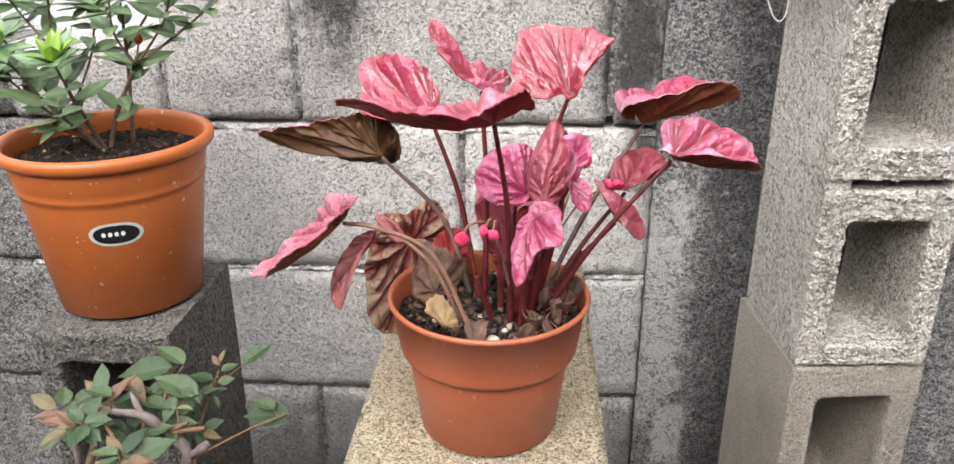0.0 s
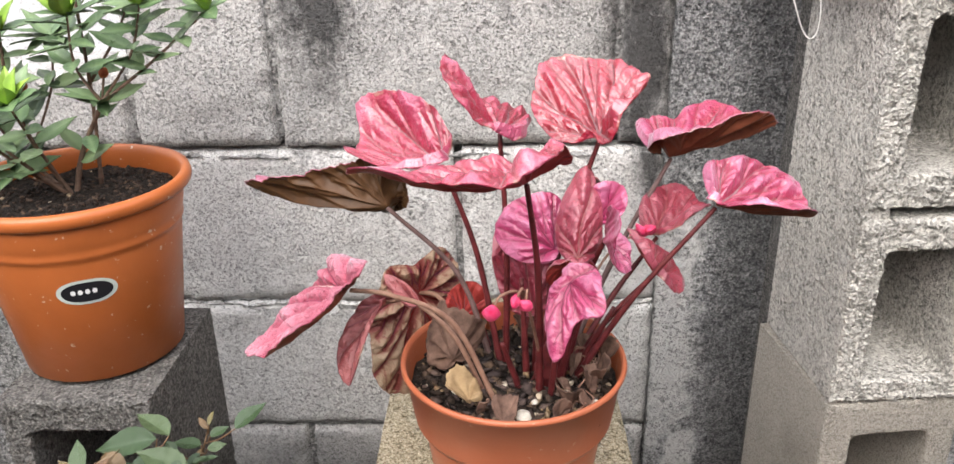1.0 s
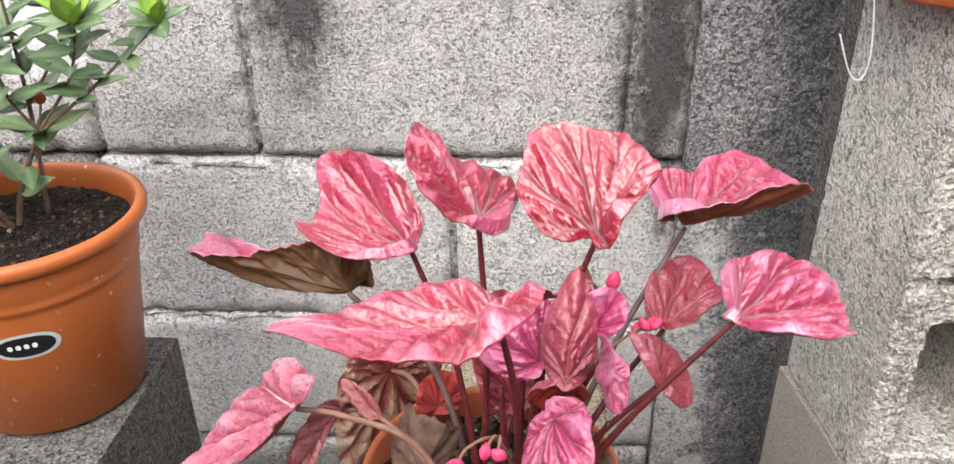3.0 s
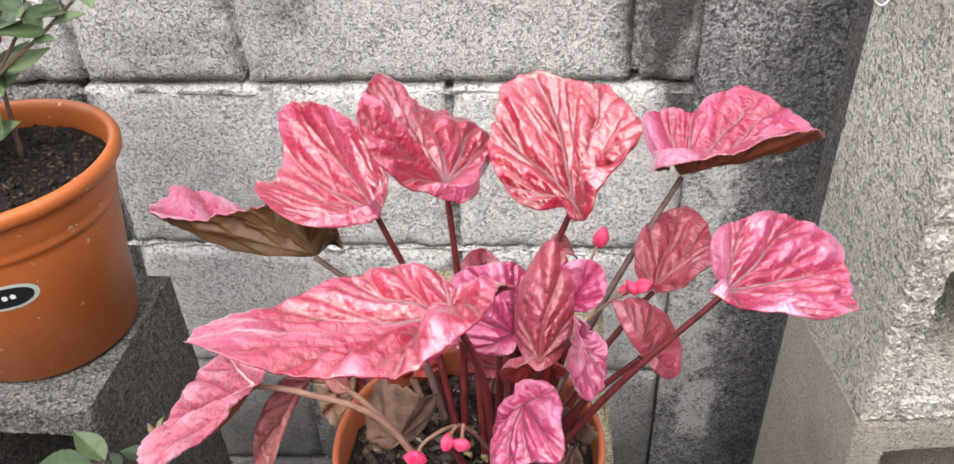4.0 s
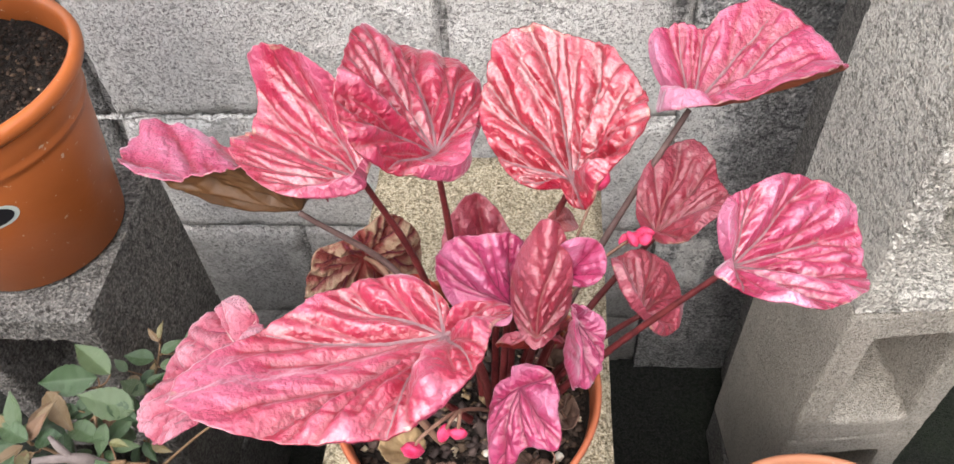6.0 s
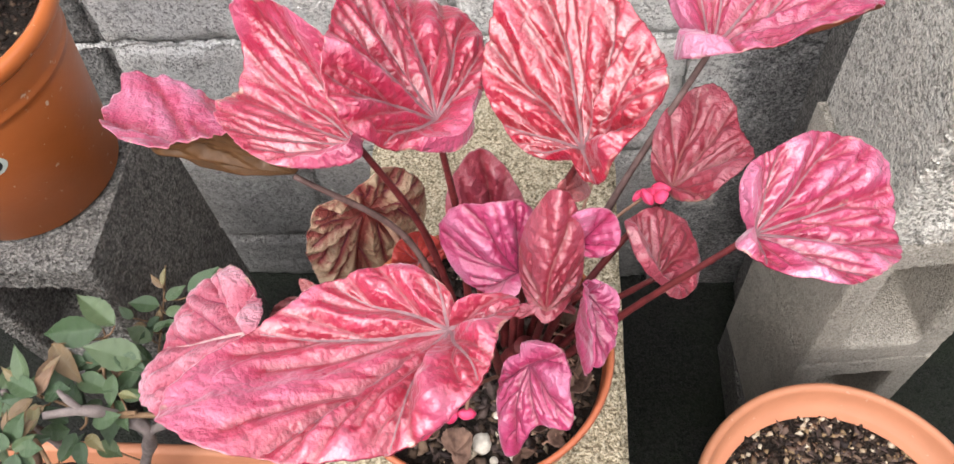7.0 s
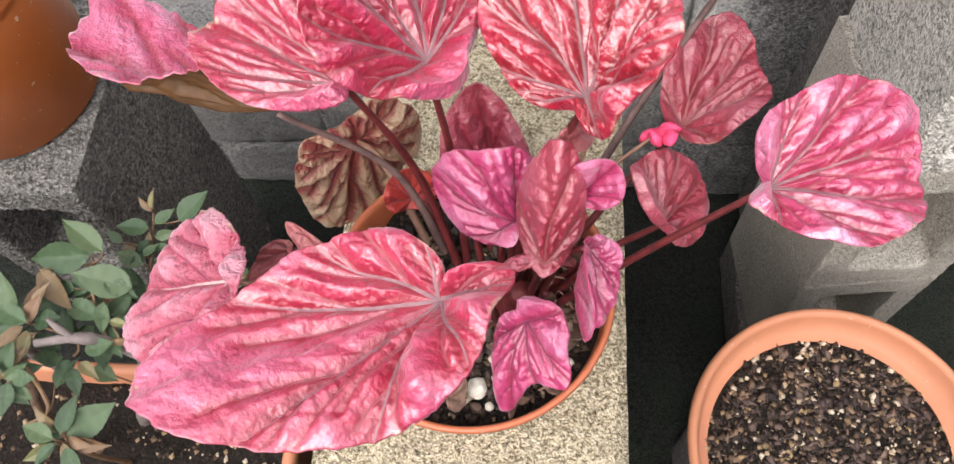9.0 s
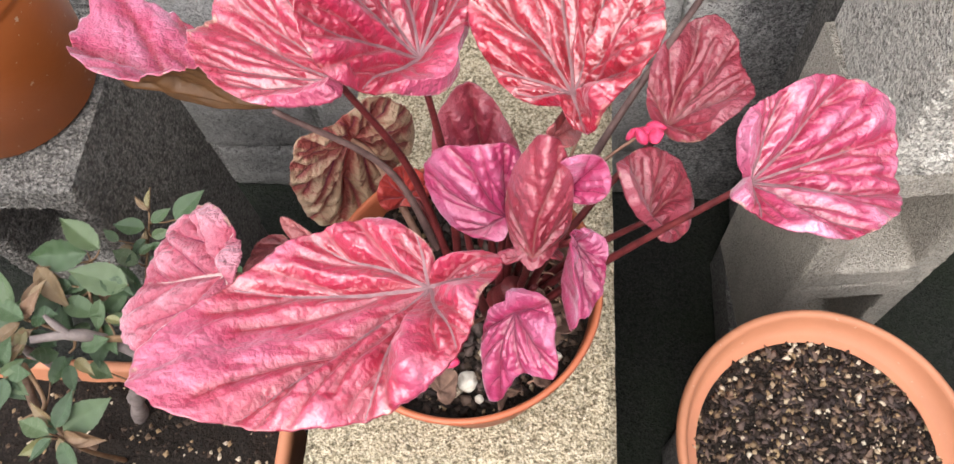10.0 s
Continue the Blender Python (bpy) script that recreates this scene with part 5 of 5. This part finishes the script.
shoot(azalea, [(-0.331, 0.805, 0.93), (-0.30, 0.815, 0.975), (-0.285, 0.82, 1.01)], 0.0018, 0.0012, az_leaves, None, 9, 6)
shoot(azalea, [(-0.378, 0.772, 0.880), (-0.36, 0.79, 0.93), (-0.355, 0.80, 0.975)], 0.0018, 0.0012, az_leaves, None, 9, 6)
shoot(azalea, [(-0.352, 0.775, 0.840), (-0.372, 0.758, 0.850), (-0.392, 0.756, 0.858)], 0.0014, 0.0010, az_leaves, None, 3, 0)
bud_mat = simple_organic("dry_bud", (0.30, 0.05, 0.02), (0.45, 0.12, 0.04), 0.6, 200)
for c in ((-0.303, 0.778, 0.945), (-0.372, 0.765, 0.937), (-0.378, 0.768, 0.932)):
    part("flower_bud", petal_pair(c, 0.005, (10, 20, 30), 4), bud_mat, azalea, "small rust-red flower bud")
part("branch", tube([FORK, (-0.303, 0.777, 0.942)], 0.001, 0.001, 8, 6), bark_mat, azalea)

# ---- rose in the planter trough ----
soil = thing("planter_soil", "dark gritty soil in the planter trough", "soil", kind="stuff", at=(-0.30, 0.48, 0.508))
bm = bmesh.new()
nx, ny = 70, 32
grid = [[bm.verts.new((x, y, 0.508 + fuzz((x, y, 3), 45, 0.006) + fuzz((x, y, 5), 150, 0.003))) for y in (0.399 + 0.160 * j / ny for j in range(ny + 1))] for x in (-0.486 + 0.368 * i / nx for i in range(nx + 1))]
for i in range(nx):
    for j in range(ny):
        bm.faces.new((grid[i][j], grid[i + 1][j], grid[i + 1][j + 1], grid[i][j + 1]))
part("bed", bm, soil_mat, soil)
verts, polys = [], []
rng = random.Random(31)
for _ in range(900):
    x, y, s = rng.uniform(-0.48, -0.125), rng.uniform(0.405, 0.555), rng.uniform(0.001, 0.0034)
    z = 0.508 + fuzz((x, y, 3), 45, 0.006) + fuzz((x, y, 5), 150, 0.003)
    b0 = len(verts)
    for d in ((1, 0, 0), (0.1, 1, 0.1), (-1, 0.1, 0), (0, -1, 0.1), (0.2, 0, 1), (0, 0.1, -1)):
        verts.append((x + d[0] * s * rng.uniform(0.6, 1.4), y + d[1] * s * rng.uniform(0.6, 1.4), z + s * 0.3 + d[2] * s * 0.6))
    polys += [[b0 + i for i in f] for f in ((0, 1, 4), (1, 2, 4), (2, 3, 4), (3, 0, 4), (1, 0, 5), (2, 1, 5), (3, 2, 5), (0, 3, 5))]
me = bpy.data.meshes.new("grit")
me.from_pydata(verts, [], polys)
me.materials.append(bits_mat)
tagged(under(new("grit", me), soil), kind="stuff")

rose = thing("rose_bush", "small rose bush with grey woody cane and dark green leaves", "rose bush", at=(-0.12, 0.50, 0.506))
CANES = (
    ([(-0.252, 0.527, 0.500), (-0.232, 0.537, 0.560), (-0.208, 0.552, 0.617), (-0.228, 0.558, 0.637), (-0.243, 0.554, 0.657), (-0.266, 0.546, 0.666)], 0.0062, 0.0034, wood_mat),
    ([(-0.208, 0.552, 0.617), (-0.197, 0.556, 0.622), (-0.190, 0.558, 0.628)], 0.0045, 0.0028, wood_mat),
    ([(-0.243, 0.554, 0.657), (-0.250, 0.558, 0.668), (-0.255, 0.562, 0.676)], 0.0028, 0.0018, wood_mat),
    ([(-0.315, 0.560, 0.500), (-0.316, 0.560, 0.60), (-0.308, 0.566, 0.66)], 0.0042, 0.0028, wood_mat),
    ([(-0.228, 0.558, 0.637), (-0.205, 0.557, 0.642), (-0.190, 0.556, 0.645)], 0.0028, 0.0020, cane_mat),
    ([(-0.228, 0.558, 0.637), (-0.214, 0.557, 0.645), (-0.205, 0.556, 0.650)], 0.0024, 0.0018, cane_mat),
    ([(-0.285, 0.50, 0.500), (-0.282, 0.505, 0.60), (-0.268, 0.532, 0.668)], 0.005, 0.003, bark_mat),
    ([(-0.255, 0.490, 0.500), (-0.236, 0.480, 0.60), (-0.222, 0.478, 0.664)], 0.0022, 0.0014, cane_mat),
    ([(-0.228, 0.558, 0.637), (-0.238, 0.585, 0.652), (-0.243, 0.612, 0.660)], 0.0016, 0.0010, cane_mat),
    ([(-0.243, 0.554, 0.650), (-0.262, 0.560, 0.655), (-0.277, 0.563, 0.661)], 0.0016, 0.0010, cane_mat),
    ([(-0.205, 0.556, 0.612), (-0.170, 0.600, 0.612), (-0.140, 0.624, 0.614)], 0.0014, 0.0009, cane_mat),
    ([(-0.208, 0.560, 0.600), (-0.222, 0.620, 0.608), (-0.222, 0.655, 0.622), (-0.2225, 0.690, 0.638)], 0.0014, 0.0006, cane_mat),
    ([(-0.268, 0.532, 0.668), (-0.240, 0.500, 0.668), (-0.252, 0.488, 0.668)], 0.0018, 0.0011, cane_mat),
)
cane_pts = []
for ctrl, r0, r1, mat in CANES:
    part("cane", tube(ctrl, r0, r1, 24, 9, knob=0.5 if mat is wood_mat else 0.15), mat, rose)
    cane_pts += curve_points(ctrl, 12)


rose_meshes = [ovate_leaf("leaf", w, m, f, d, k) for w, m, f, d, k in ((0.50, rose_mat, 0.30, 0.14, 1), (0.44, rose_mat, 0.42, 0.22, 2), (0.56, rose_mat, 0.22, 0.08, 3), (0.38, rose_red_mat, 0.45, 0.18, 4), (0.42, rose_red_mat, 0.35, 0.25, 5))]
# leaflets: stalk end x, y, z, heading in degrees, length in mm
BACK = [(-0.241, 0.616, 0.668, -172, 47), (-0.231, 0.618, 0.668, 147, 36), (-0.211, 0.597, 0.655, 170, 38), (-0.238, 0.608, 0.655, -135, 27), (-0.232, 0.6, 0.655, -22, 24), (-0.282, 0.605, 0.665, -45, 37), (-0.284, 0.57, 0.668, 105, 25), (-0.277, 0.562, 0.668, 67, 21), (-0.272, 0.56, 0.668, 158, 29), (-0.257, 0.581, 0.655, -18, 28), (-0.226, 0.582, 0.66, -93, 22), (-0.219, 0.568, 0.655, -13, 15), (-0.27, 0.555, 0.66, -141, 19), (-0.253, 0.593, 0.66, -178, 21)]
SHOOT = [(-0.222, 0.656, 0.63, 177, 23), (-0.22, 0.647, 0.628, -137, 18), (-0.223, 0.627, 0.622, 157, 24), (-0.213, 0.657, 0.635, 44, 16), (-0.213, 0.647, 0.63, 24, 14), (-0.188, 0.655, 0.645, 44, 29), (-0.217, 0.668, 0.64, 80, 13), (-0.219, 0.668, 0.64, 125, 13), (-0.222, 0.61, 0.62, 138, 19), (-0.239, 0.642, 0.63, 141, 13), (-0.223, 0.634, 0.625, 39, 13)]
FRONT = [(-0.284, 0.533, 0.6, 46, 24), (-0.257, 0.548, 0.6, -23, 22), (-0.224, 0.483, 0.67, 75, 23), (-0.221, 0.482, 0.67, 40, 32), (-0.218, 0.479, 0.672, -11, 23), (-0.226, 0.484, 0.67, 134, 21), (-0.226, 0.478, 0.672, 163, 26), (-0.224, 0.475, 0.672, -132, 17), (-0.22, 0.476, 0.672, -68, 20), (-0.274, 0.518, 0.672, 41, 16), (-0.274, 0.517, 0.672, -33, 19), (-0.276, 0.519, 0.672, 152, 17), (-0.276, 0.521, 0.672, 79, 18), (-0.271, 0.515, 0.672, -85, 19), (-0.27, 0.519, 0.672, 2, 18)]
SIDE = [(-0.136, 0.626, 0.615, -179, 41), (-0.150, 0.622, 0.618, 150, 26)]
rng = random.Random(9)
for k, (x, y, z, head, mm) in enumerate(BACK + SHOOT + FRONT + SIDE):
    z += rng.uniform(-0.004, 0.004)
    young = k in (5, 7, 11, 12, 20, 21, 29, 30, 33, 37)
    p, h = Vector((x, y, z)), radians(head)
    put_leaf(rose, rng.choice(rose_meshes[3:] if young else rose_meshes[:3]), p, h, 0.1 + 0.4 * math.sin(h) + rng.uniform(-0.25, 0.25), 0.35 * math.cos(h) + rng.uniform(-0.35, 0.35), mm * 1.18 / 1000)
    q = min(cane_pts, key=lambda c: (c - p).length)
    part("leaf_stalk", tube([q, (q + p) / 2 + Vector((0, 0, -0.003)), p], 0.0009, 0.0006, 8, 5), cane_mat, rose)
# whorls of leaflets at the shoots' ends: centre, count, length in mm, share of young ones
for c, count, mm, share in (((-0.277, 0.563, 0.662), 7, 27, 0.5), ((-0.283, 0.520, 0.668), 9, 24, 0.3), ((-0.300, 0.535, 0.655), 8, 26, 0.4), ((-0.222, 0.480, 0.668), 5, 24, 0.6), ((-0.250, 0.545, 0.640), 7, 26, 0.2), ((-0.235, 0.575, 0.635), 7, 27, 0.2), ((-0.262, 0.590, 0.640), 6, 30, 0.1), ((-0.215, 0.590, 0.615), 6, 26, 0.1), ((-0.222, 0.640, 0.622), 5, 16, 0.4), ((-0.320, 0.560, 0.650), 7, 27, 0.3)):
    p = Vector(c)
    q = min(cane_pts, key=lambda e: (e - p).length)
    part("twig", tube([q, (q + p) / 2 + Vector((0, 0, -0.004)), p], 0.0013, 0.0009, 8, 6), cane_mat, rose)
    h = rng.uniform(0, 6.28)
    for k in range(count):
        h += 2.4
        d = Vector((math.cos(h), math.sin(h), 0.3)) * rng.uniform(0.002, 0.012)
        put_leaf(rose, rng.choice(rose_meshes[3:] if rng.random() < share else rose_meshes[:3]), p + d, h, 0.15 + 0.4 * math.sin(h) + rng.uniform(-0.3, 0.35), 0.35 * math.cos(h) + rng.uniform(-0.4, 0.4), mm * rng.uniform(0.75, 1.2) / 1000)

# ---- wire hanging from the top of the stack ----
wire_mat = simple_organic("pale_wire", (0.5, 0.48, 0.45), (0.7, 0.68, 0.66), 0.4, 100)
tagged(new("hanging_wire", finish(tube([(0.288, 0.752, 1.2), (0.303, 0.762, 1.1), (0.3115, 0.7636, 1.0466), (0.3167, 0.7636, 1.0206), (0.3209, 0.7636, 0.9936), (0.3206, 0.7636, 0.9759), (0.3157, 0.7636, 0.9697), (0.3093, 0.7636, 0.975), (0.3027, 0.7636, 0.989), (0.2972, 0.7636, 1.0028)], 0.0006, 0.0006, 48, 6), "hanging_wire", wire_mat)), "thin pale wire loop hanging beside the block stack", "wire")
